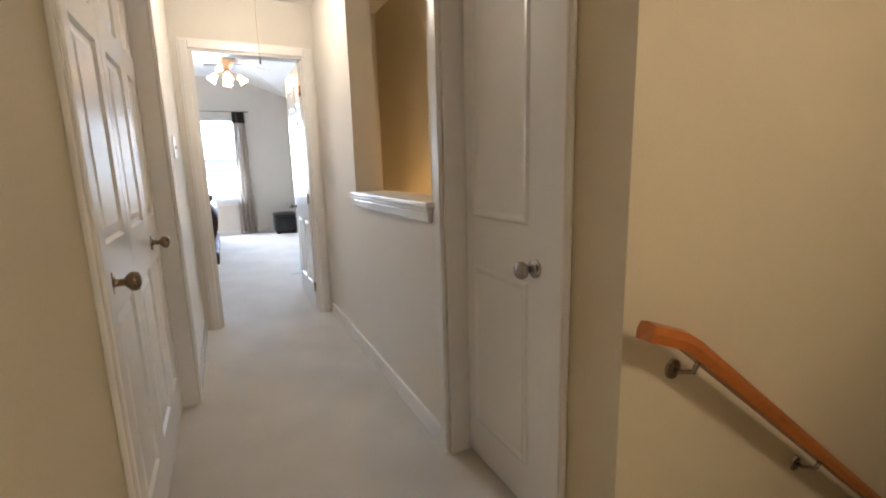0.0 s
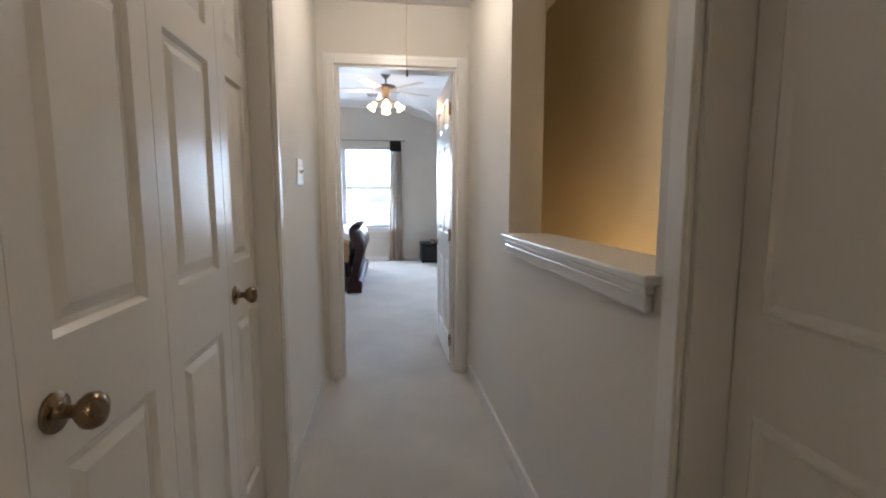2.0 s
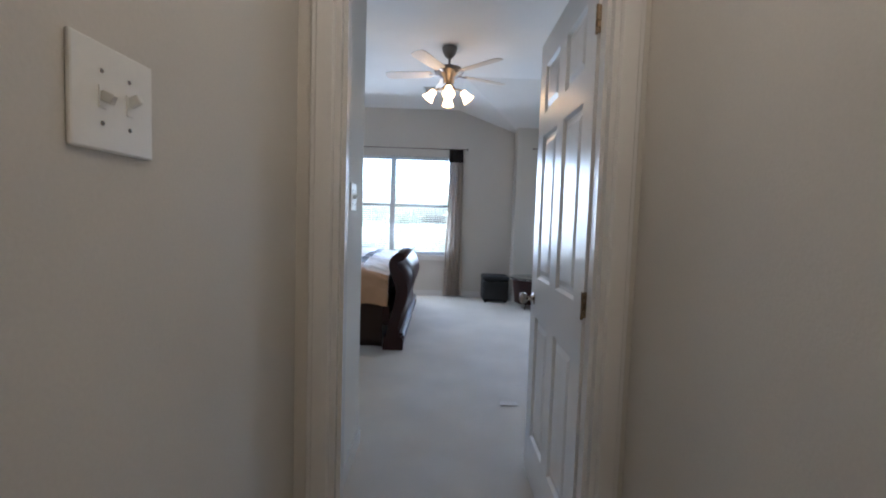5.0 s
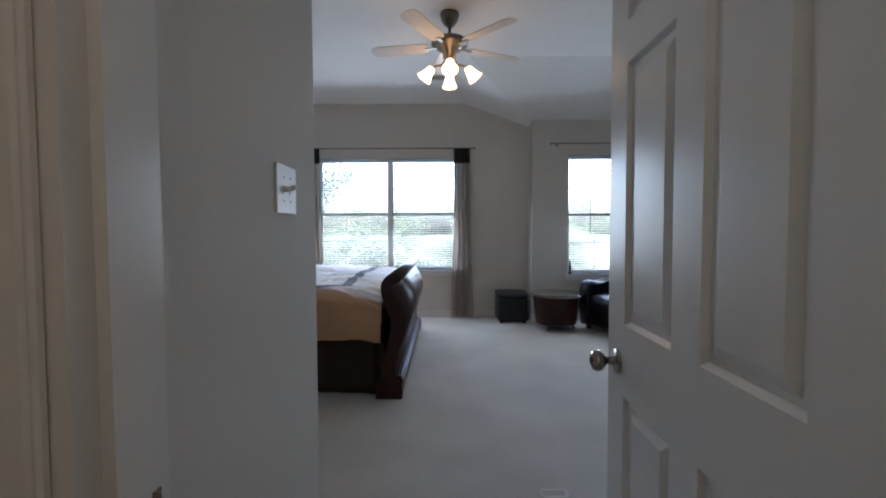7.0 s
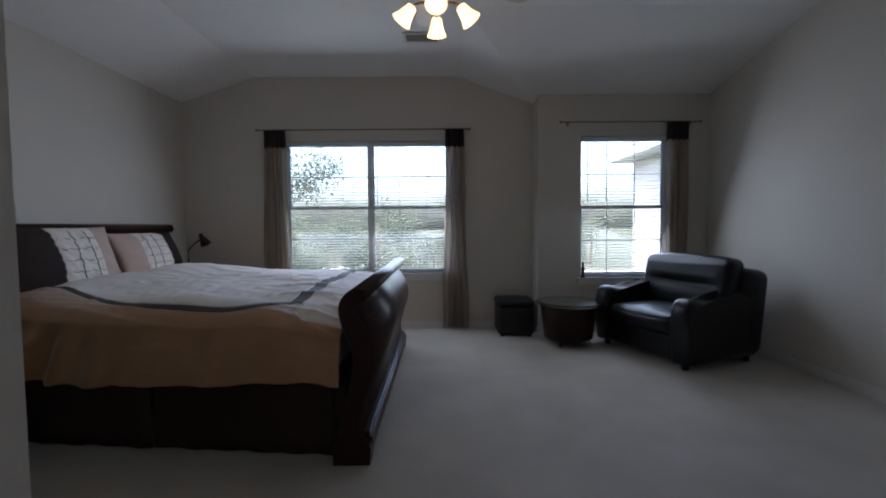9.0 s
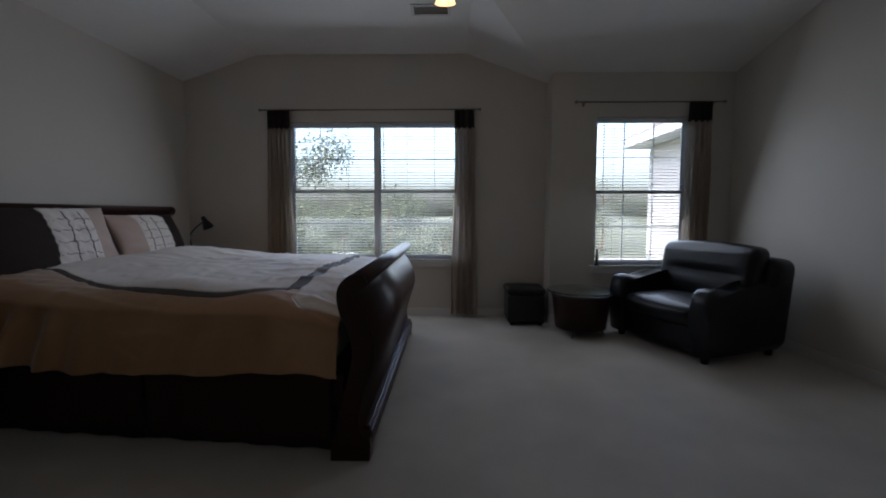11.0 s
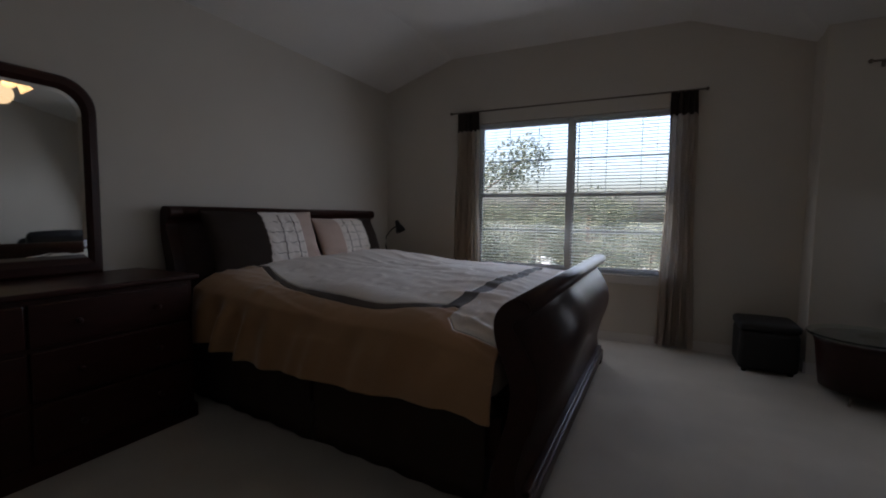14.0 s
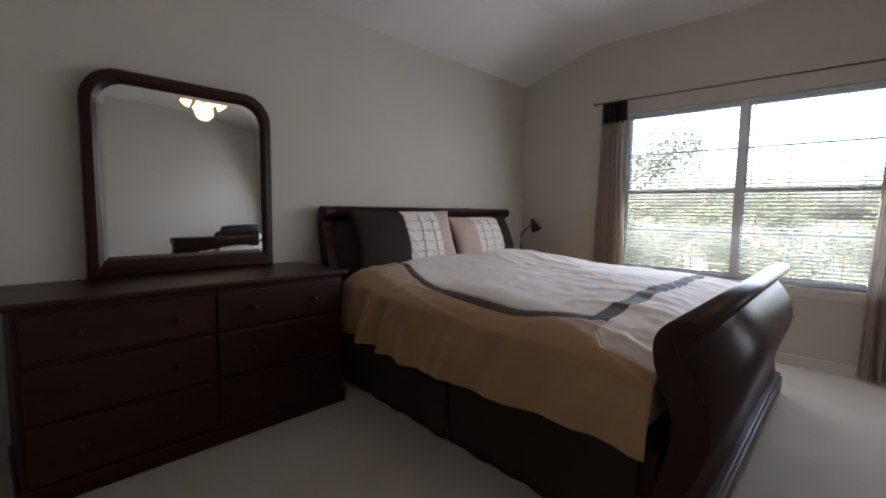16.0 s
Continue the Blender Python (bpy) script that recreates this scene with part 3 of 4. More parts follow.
# ---- bedroom ceiling ----
fan = thing("ceiling_fan", "pewter five-blade ceiling fan with four lit glass shades", "ceiling fan", (-.05, 3.27, H))
part("canopy", lathe(((.075, 0), (.078, -.012), (.066, -.055), (.040, -.095), (.018, -.112)), 32), PEWTER, fan, "", True)
part("downrod", lathe(((.012, -.11), (.012, -.19)), 14), PEWTER, fan, "", True)
part("motor_housing", lathe(((.030, -.175), (.060, -.185), (.125, -.205), (.148, -.232), (.142, -.250), (.105, -.262), (.095, -.285), (.060, -.300), (.055, -.355), (.030, -.365)), 40), PEWTER, fan, "", True)
for i in range(5):
    a = 26 + 72 * i
    iron = part("blade_iron", block(.08, -.016, -.268, .20, .016, -.262, .002, 1), PEWTER, fan)
    iron.matrix_basis = pose(0, 0, 0, 0, 0, a)
    bm = extrude([(.17, -.045), (.20, -.058), (.58, -.070), (.635, -.055), (.650, 0), (.635, .055), (.58, .070), (.20, .058), (.17, .045)], -.003, .003, 0, "z")
    bl = part("blade", bm, BLADE, fan, "pale maple blade")
    bl.matrix_basis = pose(0, 0, -.258, 0, 0, a) @ pose(0, 0, 0, 11, 0, 0)
kit = part("light_fitter", lathe(((.030, -.365), (.062, -.385), (.066, -.415), (.040, -.435), (.012, -.442)), 28), PEWTER, fan, "", True)
for i in range(4):
    a = 45 + 45 + 90 * i
    arm = part("lamp_arm", tube(((.05, 0, -.405), (.10, 0, -.408), (.140, 0, -.425)), .009, 10), PEWTER, fan, "", True)
    arm.matrix_basis = pose(0, 0, 0, 0, 0, a)
    sh = part("shade", lathe(((.020, 0), (.030, -.006), (.036, -.035), (.046, -.075), (.062, -.110), (.060, -.111), (.043, -.074), (.030, -.030)), 28), SHADE, fan, "lit frosted glass bell shade", True)
    sh.matrix_basis = pose(0, 0, 0, 0, 0, a) @ pose(.140, 0, -.425, 0, -38, 0)
for x, l in ((.02, .20), (-.025, .16)):
    part("pull_chain", tube(((x, -.03, -.43), (x, -.03, -.43 - l)), .0015, 5), NICKEL, fan)

vent = thing("ceiling_vent", "painted metal louvred ceiling vent", "vent", (-.19, 4.71, H - .001))
for b in ((-.17, -.10, -.012, .17, -.075, 0), (-.17, .075, -.012, .17, .10, 0), (-.17, -.075, -.012, -.145, .075, 0), (.145, -.075, -.012, .17, .075, 0)):
    part("frame", block(*b), VENT, vent)
for i in range(7):
    s = part("slat", block(-.145, -.011, -.001, .145, .011, .001), VENT, vent)
    s.matrix_basis = pose(0, -.066 + .022 * i, -.008, 35)
reg = thing("floor_register", "painted metal floor register in the carpet", "floor vent", (.40, 1.62, .002))
for b in ((-.06, -.03, 0, .06, -.022, .006), (-.06, .022, 0, .06, .03, .006), (-.06, -.022, 0, -.05, .022, .006), (.05, -.022, 0, .06, .022, .006)):
    part("frame", block(*b), VENT, reg)
for i in range(4):
    s = part("slat", block(-.05, -.004, -.001, .05, .004, .001), VENT, reg)
    s.matrix_basis = pose(0, -.0165 + .011 * i, .004, 25)

# ---- the sleigh bed ----
Y0, Y1 = 2.76, 5.06
bed = thing("sleigh_bed", "dark cherry wood sleigh bed with scrolled ends", "bed", (0, 0, 0))
FOOT = [(-.405, 0), (-.40, .09), (-.425, .115), (-.44, .13), (-.452, .22), (-.425, .34), (-.385, .46), (-.372, .55), (-.388, .65), (-.43, .74), (-.468, .80), (-.476, .835), (-.455, .858), (-.422, .868), (-.408, .888), (-.412, .915), (-.438, .934), (-.478, .932), (-.515, .905), (-.542, .86), (-.546, .80), (-.530, .72), (-.498, .64), (-.480, .56), (-.485, .46), (-.515, .34), (-.548, .22), (-.560, .13), (-.585, .10), (-.59, 0)]


def rounded(outline, n=4):
    """The outline with a smooth curve drawn through its points, the straight foot left as it is."""
    out = []
    m = len(outline)
    for i in range(m - 1):
        a, b = Vector(outline[max(i - 1, 0)]), Vector(outline[i])
        c, d = Vector(outline[i + 1]), Vector(outline[min(i + 2, m - 1)])
        for k in range(n):
            t = k / n
            out.append(tuple(.5 * (2 * b + (c - a) * t + (2 * a - 5 * b + 4 * c - d) * t * t + (3 * b - a - 3 * c + d) * t ** 3)))
    return out + [tuple(outline[-1])]


FOOT = rounded([(x + .004, z if z < .5 else .5 + (z - .5) * .90) for x, z in FOOT])
SKEW = .105        # the bed stands a little askew: its head end lies further from the door wall


def skewed(bm, k=SKEW, x0=-.50):
    for v in bm.verts:
        v.co.y += k * max(0, x0 - v.co.x)
    return bm



def shrink(outline, k, cz=.45):
    n = len(outline)
    out = []
    for i in range(n):
        (ax, az), (bx, bz) = outline[i - 1], outline[(i + 1) % n]
        t = Vector((bx - ax, bz - az)).normalized()
        out.append((outline[i][0] - t.y * k, outline[i][1] + t.x * k))
    return out


for y in (Y0, Y1 - .085):
    part("foot_post", extrude(FOOT, y, y + .085), WOOD, bed)
part("footboard_panel", extrude([(x, z) for x, z in shrink(FOOT, -.002) if z > .1], Y0 + .003, Y1 - .003), WOOD, bed, "", True)
bm = tube(((-.456, Y0 + .004, .853), (-.456, Y1 - .004, .853)), .036, 32)
part("footboard_scroll", bm, WOOD, bed, "", True)
bm = block(-.435, Y0 + .05, .055, -.392, Y1 - .05, .125, .01)
block(-.445, Y0 + .05, .125, -.404, Y1 - .05, .150, .008, 2, bm)
part("footboard_rail", bm, WOOD, bed)
HEAD = [(-2.80, 0), (-2.80, .50), (-2.815, .70), (-2.85, .90), (-2.90, 1.05), (-2.915, 1.12), (-2.895, 1.155), (-2.865, 1.175), (-2.858, 1.21), (-2.885, 1.238), (-2.935, 1.235), (-2.968, 1.20), (-2.978, 1.12), (-2.965, 1.0), (-2.93, .85), (-2.90, .65), (-2.89, .4), (-2.89, 0)]
HEAD = rounded(HEAD)
HY0, HY1 = 3.03, 5.30
for y in (HY0, HY1 - .08):
    part("head_post", extrude(HEAD, y, y + .08), WOOD, bed)
part("headboard_panel", extrude([(x, z) for x, z in shrink(HEAD, .003) if z > .15], HY0 + .08, HY1 - .08), WOOD, bed, "", True)
part("headboard_scroll", tube(((-2.91, HY0 - .01, 1.195), (-2.91, HY1 + .01, 1.195)), .046, 24), WOOD, bed, "", True)
for y in (Y0 + .10, Y1 - .13):
    part("side_rail", skewed(block(-2.82, y, .20, -.54, y + .03, .38, .006)), WOOD, bed)
bs = thing("box_spring", "cloth-covered box spring inside the bed frame", "box spring", (-1.68, 3.92, .20))
part("body", skewed(block(-1.10, -1.02, 0, 1.10, 1.02, .22, .03, 3), SKEW, 1.10), SKIRT, bs)
mat = thing("mattress", "thick mattress under the comforter", "mattress", (-1.68, 3.92, .42))
part("body", skewed(block(-1.10, -1.01, 0, 1.10, 1.01, .28, .06, 4), SKEW, 1.10), CREAM, mat)


def pleated(x0, x1, y, z0, z1, n, amp, seed):
    """A hanging cloth with soft pleats along x."""
    rnd = random.Random(seed)
    ph = rnd.uniform(0, 6)
    bm = bmesh.new()
    rows = []
    for j in range(7):
        k = j / 6
        rows.append([bm.verts.new((x0 + (x1 - x0) * i / n, y + amp * (1 - k * .8) * (math.sin(i * .41 + ph) + .6 * math.sin(i * .173 + 2 * ph)), z0 + (z1 - z0) * k)) for i in range(n + 1)])
    for a, b in zip(rows, rows[1:]):
        for i in range(n):
            bm.faces.new((a[i], a[i + 1], b[i + 1], b[i]))
    bmesh.ops.solidify(bm, geom=bm.faces[:], thickness=.003)
    return skewed(bm)


skirt = thing("bed_skirt", "dark brown pleated cloth bed skirt reaching the floor", "bed skirt")
part("near_panel", pleated(-2.76, -1.61, Y0 + .070, .008, .44, 90, .006, 4), SKIRT, skirt, "", True)
part("near_panel", pleated(-1.60, -.60, Y0 + .078, .008, .44, 80, .006, 5), SKIRT, skirt, "", True)
part("far_panel", pleated(-2.76, -.60, Y1 - .06, .008, .44, 120, .006, 6), SKIRT, skirt, "", True)

# comforter: one draped sheet, split by its cloths
NX, NV = 190, 210
DX0, DX1 = -2.60, -.545
SIDE, TOPW = .315, 2.16


def along(k, stops):
    """Reads k off a chain of (index, value) stops."""
    for (i0, v0), (i1, v1) in zip(stops, stops[1:]):
        if k <= i1:
            return v0 + (v1 - v0) * (k - i0) / (i1 - i0)


def border(x):
    """How far the grey border lies in from the edge of the bed."""
    return .085 + .30 * max(0, min(1, (-1.5 - x) / .95)) ** 1.7 + .13 * max(0, min(1, (x + 1.2) / .36)) ** 1.5 + .006 * math.sin(x * 7)


grid = []
for i in range(NX + 1):
    x = along(i, ((0, DX0), (150, -.885), (157, -.81), (NX, DX1)))
    u = (x - DX0) / (DX1 - DX0)
    b = border(x)
    row = []
    for j in range(NV + 1):
        s = along(j, ((0, -SIDE), (32, 0), (58, b), (63, b + .055), (147, TOPW - b - .055), (152, TOPW - b), (178, TOPW), (NV, TOPW + SIDE)))
        top = .775 + .035 * math.sin(math.pi * max(0, min(1, s / TOPW))) ** .6 - .17 * max(0, u - .80)
        # soft lumps, creases drawn towards the foot, and small puckers
        crease = abs(noise.noise((x * 1.9 + .5 * s, s * 8.0, 1.0)))
        drawn = max(0, noise.noise((x * 1.3, s * 1.1, 12.0)) + .25)
        top += .022 * noise.noise((x * 2.1, s * 1.9, 3.0)) + .012 * noise.noise((x * 4.0, s * 5.0, 7.0)) + .095 * drawn * max(0, .28 - crease)
        top += .016 * max(0, noise.noise((x * 10, s * 10, 2.0)) - .22) + .002 * noise.noise((x * 24, s * 28, 5.0))
        top += .06 * math.exp(-((x + 2.2) / .26) ** 2) * math.exp(-((s - 1.45) / .45) ** 2)
        top += .03 * math.exp(-((x + 2.42) / .25) ** 2)
        top -= .03 * math.exp(-((u - 1) / .05) ** 2)
        if s < 0 or s > TOPW:
            d = -s if s < 0 else s - TOPW
            lean = x + .35 * d
            fold = (1.5 * abs(math.sin(lean * 12 + .8 * math.sin(lean * 4 + 2))) ** 2.2 - .6) * math.exp(-((x + 2.32) / .42) ** 2)
            fold += .55 * noise.noise((lean * 4.5, d * 1.2, 9)) + .25 * noise.noise((lean * 11, d * 3, 4))
            out = .04 * (d / SIDE) * (1 - .4 * d / SIDE) + .075 * fold * min(1, d / .12)
            bulge = .055 * math.sin(min(1, d / .26) * math.pi * .5)
            y = Y0 + .012 - out * .7 - bulge * .45 if s < 0 else Y1 - .072 + out * .7 + bulge * .45
            z = top - .085 - d * (1.0 - .30 * max(0, (u - .6) / .4) ** 1.3 + .05 * noise.noise((x * 3, 1, 1)))
            y = min(max(y, Y0 - .105), Y1 + .06)
        else:
            y, z = Y0 + .03 + (Y1 - Y0 - .10) * s / TOPW, top
            e = min(s, TOPW - s)
            z -= .085 * math.exp(-e / .075)
            y += -.018 * max(0, 1 - s / .12) + .002 * max(0, 1 - (TOPW - s) / .12)
        row.append((x, y + SKEW * (-.50 - x), z))
    grid.append(row)


def cloth_of(i, j):
    if i >= 157 and 39 + max(0, 163 - i) <= j < 175:
        return "foot_panel"
    if j < 58 or j >= 152:
        return "side_panel" if j < 58 else "far_side_panel"
    if i >= 150:
        return "foot_band"
    if j < 63 or j >= 147:
        return "border_band" if j < 63 else "far_border_band"
    return "centre_panel"


duvet = thing("comforter", "rumpled tan and cream comforter with a grey border", "comforter")
for name, m in (("side_panel", SATIN), ("far_side_panel", SATIN), ("border_band", BAND), ("far_border_band", BAND), ("foot_band", BAND), ("centre_panel", CREAM), ("foot_panel", CREAM)):
    bm, made = bmesh.new(), {}
    for i in range(NX):
        for j in range(NV):
            if cloth_of(i, j) == name:
                vs = []
                for k in ((i, j), (i + 1, j), (i + 1, j + 1), (i, j + 1)):
                    if k not in made:
                        made[k] = bm.verts.new(grid[k[0]][k[1]])
                    vs.append(made[k])
                bm.faces.new(vs)
    me = bpy.data.meshes.new(name)
    for f in bm.faces:
        f.smooth = True
    bm.to_mesh(me)
    bm.free()
    me.materials.append(m)
    ob = new(name, me)
    ob.parent = duvet
    sol = ob.modifiers.new("thickness", "SOLIDIFY")
    sol.thickness, sol.offset = .012, -1


def pillow(at, turn, lean, w, h, flip, d0, d1, label):
    """A plump sham: dark end, gathered light middle, plain beige end."""
    ob = thing("pillow", label, "pillow", at, 0, "pillows on the bed")
    ob.matrix_basis = pose(*at, 0, 0, turn) @ pose(0, 0, 0, 0, lean, 0)
    nu, nv = 60, 40
    pts = {}
    for side in (1, -1):
        for i in range(nu + 1):
            for j in range(nv + 1):
                a, b = 2 * i / nu - 1, 2 * j / nv - 1
                t = (max(0, 1 - abs(a) ** 2.6) * max(0, 1 - abs(b) ** 2.6)) ** .55
                pinch = 1 - .05 * (1 - a * a) * abs(b) - .0
                g = 0
                if d0 < (a if not flip else -a) < d1:
                    g = .010 * abs(math.sin(b * 7.5 + 1.2 * math.sin(a * 16))) ** .6 * abs(math.sin((a - d0) * 15)) ** .4 + .006 * noise.noise((a * 12, b * 7, 2))
                th = .085 * t + (g if t > .1 else 0) + .008 * noise.noise((a * 3, b * 3, at[1]))
                if t == 0: th = 0
                pts[side, i, j] = (side * th, a * w / 2 * (1 - .04 * (1 - b * b)), b * h / 2 * pinch + h / 2)
    for name, lo, hi, m in (("dark_end", -1.01, d0, SHAM), ("gathered_panel", d0, d1, CREAM), ("plain_end", d1, 1.01, BEIGE)):
        bm, made = bmesh.new(), {}
        for side in (1, -1):
            for i in range(nu):
                c = (2 * (i + .5) / nu - 1) * (-1 if flip else 1)
                if lo < c <= hi:
                    for j in range(nv):
                        vs = []
                        for k in ((side, i, j), (side, i + 1, j), (side, i + 1, j + 1), (side, i, j + 1)):
                            if k not in made:
                                made[k] = bm.verts.new(pts[k])
                            vs.append(made[k])
                        bm.faces.new(vs)
        bmesh.ops.remove_doubles(bm, verts=bm.verts, dist=.0005)
        part(name, bm, m, ob, "", True)
    for c in (d0 + .01, d0 + (d1 - d0) * .40, d0 + (d1 - d0) * .80):
        at_i = int((c * (-1 if flip else 1) + 1) / 2 * nu)
        pos = [pts[1, at_i, j] for j in range(4, nv - 3)]
        part("gathering_seam", tube([(p[0] + .0005, p[1] + .004 * math.sin(n * 1.3), p[2]) for n, p in enumerate(pos)], .0040, 6), SEAM, ob)
    lo, hi = sorted(int((q * (-1 if flip else 1) + 1) / 2 * nu) for q in (d0, d1))
    for k, b in enumerate((9, 16, 23, 30)):
        pos = [pts[1, i, b + (1 if (i + k) % 5 > 2 else 0)] for i in range(lo + 1, hi, 2)]
        part("gather", tube([(p[0] - .0008, p[1], p[2] + .003 * math.sin(n * 1.7 + k)) for n, p in enumerate(pos)], .0026, 6), SEAM, ob)


pillow((-2.60, 3.66, .765), -3, -20, 1.00, .48, False, -.12, .60, "plump sham with dark, gathered cream and beige panels")
pillow((-2.64, 4.70, .765), 4, -22, .98, .43, True, -.38, .42, "plump sham with beige, gathered cream and dark panels")

# ---- dresser and mirror ----
DXF, DY0, DY1, DZ = -2.40, 1.345, 2.88, .845
dresser = thing("dresser", "dark cherry wood dresser with six drawers", "dresser", (0, 0, 0))
part("body", block(-2.965, DY0 + .02, .08, DXF - .025, DY1 - .02, DZ - .03, .004), WOOD, dresser)
bm = block(-2.98, DY0 - .01, DZ - .03, DXF + .01, DY1 + .01, DZ, .010, 3)
part("top", bm, WOOD, dresser)
bm = block(-2.96, DY0 + .005, 0, DXF - .012, DY1 - .005, .085, .008)
part("plinth", bm, WOOD, dresser)
for r, (z0, z1) in enumerate(((.10, .34), (.36, .58), (.60, .79))):
    for c in range(2):
        ya = DY0 + .04 + c * (DY1 - DY0 - .08) / 2
        yb = ya + (DY1 - DY0 - .08) / 2 - .012
        dr = part("drawer", block(DXF - .026, ya, z0, DXF - .006, yb, z1, .006), WOOD, dresser)
        for q in (.25, .75):
            kx = lathe(((.008, 0), (.007, .010), (.014, .018), (.013, .026), (.004, .030)), 14, m=pose(DXF - .006, ya + (yb - ya) * q, (z0 + z1) / 2, 0, 90, 0))
            part("drawer_knob", kx, WOOD, dr, "", True)


def arch_frame(y0, y1, z0, z1, r, n=10):
    pts = [(y0, z0), (y1, z0)]
    for cy, a0 in ((y1 - r, 0), (y0 + r, 90)):
        for i in range(n + 1):
            a = radians(a0 + 90 * i / n)
            pts.append((cy + r * math.cos(a), z1 - r + r * math.sin(a)))
    return pts


mirror = thing("dresser_mirror", "landscape mirror in a dark cherry frame with rounded shoulders", "mirror", (-2.945, 0, DZ))
mirror.matrix_basis = pose(-2.945, 0, DZ, 0, 0, 0)
MY0, MY1, MZ = 1.685, 2.665, 1.08
loops = []
for inset, d in ((0, -.02), (0, .012), (.012, .024), (.045, .026), (.066, .014), (.074, .004)):
    loops.append([(d, y, z) for y, z in arch_frame(MY0 + inset, MY1 - inset, .0 + inset * 1.25, MZ - inset, .17 - inset * .6)])
bm = bmesh.new()
vs = [[bm.verts.new(p) for p in l] for l in loops]
for a, b in zip(vs, vs[1:]):
    for i in range(len(a)):
        bm.faces.new((a[i], a[(i + 1) % len(a)], b[(i + 1) % len(a)], b[i]))
bm.faces.new(vs[0])
part("frame", bm, WOOD, mirror)
bm = bmesh.new()
gl = arch_frame(MY0 + .072, MY1 - .072, .09, MZ - .072, .127)
inner = arch_frame(MY0 + .092, MY1 - .092, .11, MZ - .092, .115)
a = [bm.verts.new((.006, y, z)) for y, z in gl]
b = [bm.verts.new((.0085, y, z)) for y, z in inner]
for i in range(len(a)):
    bm.faces.new((a[i], a[(i + 1) % len(a)], b[(i + 1) % len(a)], b[i]))
bm.faces.new(b)
part("mirror_glass", bm, MIRROR, mirror, "bevelled silvered mirror glass")

# ---- nightstand and lamp ----
ns = thing("nightstand", "dark cherry nightstand beside the bed", "nightstand", (-2.70, 5.52, 0))
part("body", block(-.25, -.20, .06, .22, .21, .67, .005), WOOD, ns)
part("top", block(-.27, -.215, .67, .24, .225, .70, .008, 3), WOOD, ns)
part("plinth", block(-.24, -.205, 0, .23, .215, .065, .006), WOOD, ns)
for z0, z1 in ((.10, .36), (.39, .64)):
    dr = part("drawer", block(.22, -.18, z0, .236, .19, z1, .005), WOOD, ns)
    part("drawer_knob", lathe(((.008, 0), (.007, .010), (.014, .018), (.004, .028)), 14, m=pose(.236, 0, (z0 + z1) / 2, 0, 90, 0)), BRONZE, dr, "", True)
dl = thing("desk_lamp", "black adjustable desk lamp on the nightstand", "desk lamp", (-2.76, 5.43, .70))
part("base", lathe(((.075, 0), (.075, .012), (.05, .022), (.012, .026)), 24), DARKMETAL, dl, "", True)
part("stem", tube(((0, 0, .02), (-.03, .0, .15), (-.02, -.01, .26), (.05, -.02, .33), (.12, -.03, .375)), .007, 10), DARKMETAL, dl, "", True)
sh = part("lamp_head", lathe(((.016, .07), (.022, .062), (.026, .03), (.055, -.05), (.058, -.062), (.052, -.058), (.022, .03)), 24), DARKMETAL, dl, "", True)
sh.matrix_basis = pose(.16, -.035, .375, 0, -28, 0)

# ---- armchair corner ----
chair = thing("armchair", "wide black leather armchair with rolled arms", "armchair", (2.15, 4.73, 0), 20)
# the chair looks along its own -x


def cushion(x0, y0, z0, x1, y1, z1, r, puff=.0, lean=0.0, n=5):
    bm = block(x0, y0, z0, x1, y1, z1, r, 5)
    bmesh.ops.subdivide_edges(bm, edges=[e for e in bm.edges if e.calc_length() > .15], cuts=n, use_grid_fill=True)
    cx, cy, cz = (x0 + x1) / 2, (y0 + y1) / 2, (z0 + z1) / 2
    for v in bm.verts:
        a, b, c = (v.co.x - cx) / (x1 - x0) * 2, (v.co.y - cy) / (y1 - y0) * 2, (v.co.z - cz) / (z1 - z0) * 2
        s = puff * ((1 - a * a) * (1 - b * b) + 1e-9 if abs(c) > .9 else 0)
        v.co.z += s * (1 if c > 0 else -1)
        if abs(a) > .9:
            v.co.x += (1 if a > 0 else -1) * puff * max(0, (1 - b * b) * (1 - c * c))
        v.co.x += lean * (v.co.z - z0)
        v.co += Vector((0, 0, .004 * noise.noise(v.co * 6)))
    return bm


part("base", cushion(-.40, -.50, .05, .40, .50, .30, .05), LEATHER, chair, "", True)
part("seat_cushion", cushion(-.43, -.37, .25, .24, .37, .43, .06, .03), LEATHER, chair, "", True)
part("backrest", cushion(.17, -.57, .06, .42, .57, .80, .09, .02, .12), LEATHER, chair, "", True)
bm = cushion(.06, -.47, .40, .26, .50, .89, .07, .035, .17, 9)
for v in bm.verts:
    # a stitched crease across the back
    if v.co.x < .20 + .17 * (v.co.z - .40):
        v.co.x += .045 * math.exp(-((v.co.z - .655) / .035) ** 2) * max(0, 1 - (v.co.y / .40) ** 4)
part("back_cushion", bm, LEATHER, chair, "", True)
ARM = [(-.44, .06), (-.455, .35), (-.46, .47), (-.445, .545), (-.40, .585), (-.34, .59), (-.22, .565), (-.05, .55), (.12, .575), (.25, .62), (.32, .62), (.34, .40), (.34, .06)]
for s in (-1, 1):
    y0, y1 = sorted((s * .37, s * .56))
    bm = extrude(ARM, y0, y1)
    bmesh.ops.bevel(bm, geom=[e for e in bm.edges if abs(e.verts[0].co.y - e.verts[1].co.y) < .001], offset=.055, segments=4, affect="EDGES", profile=.5, clamp_overlap=True)
    part("arm", bm, LEATHER, chair, "", True)
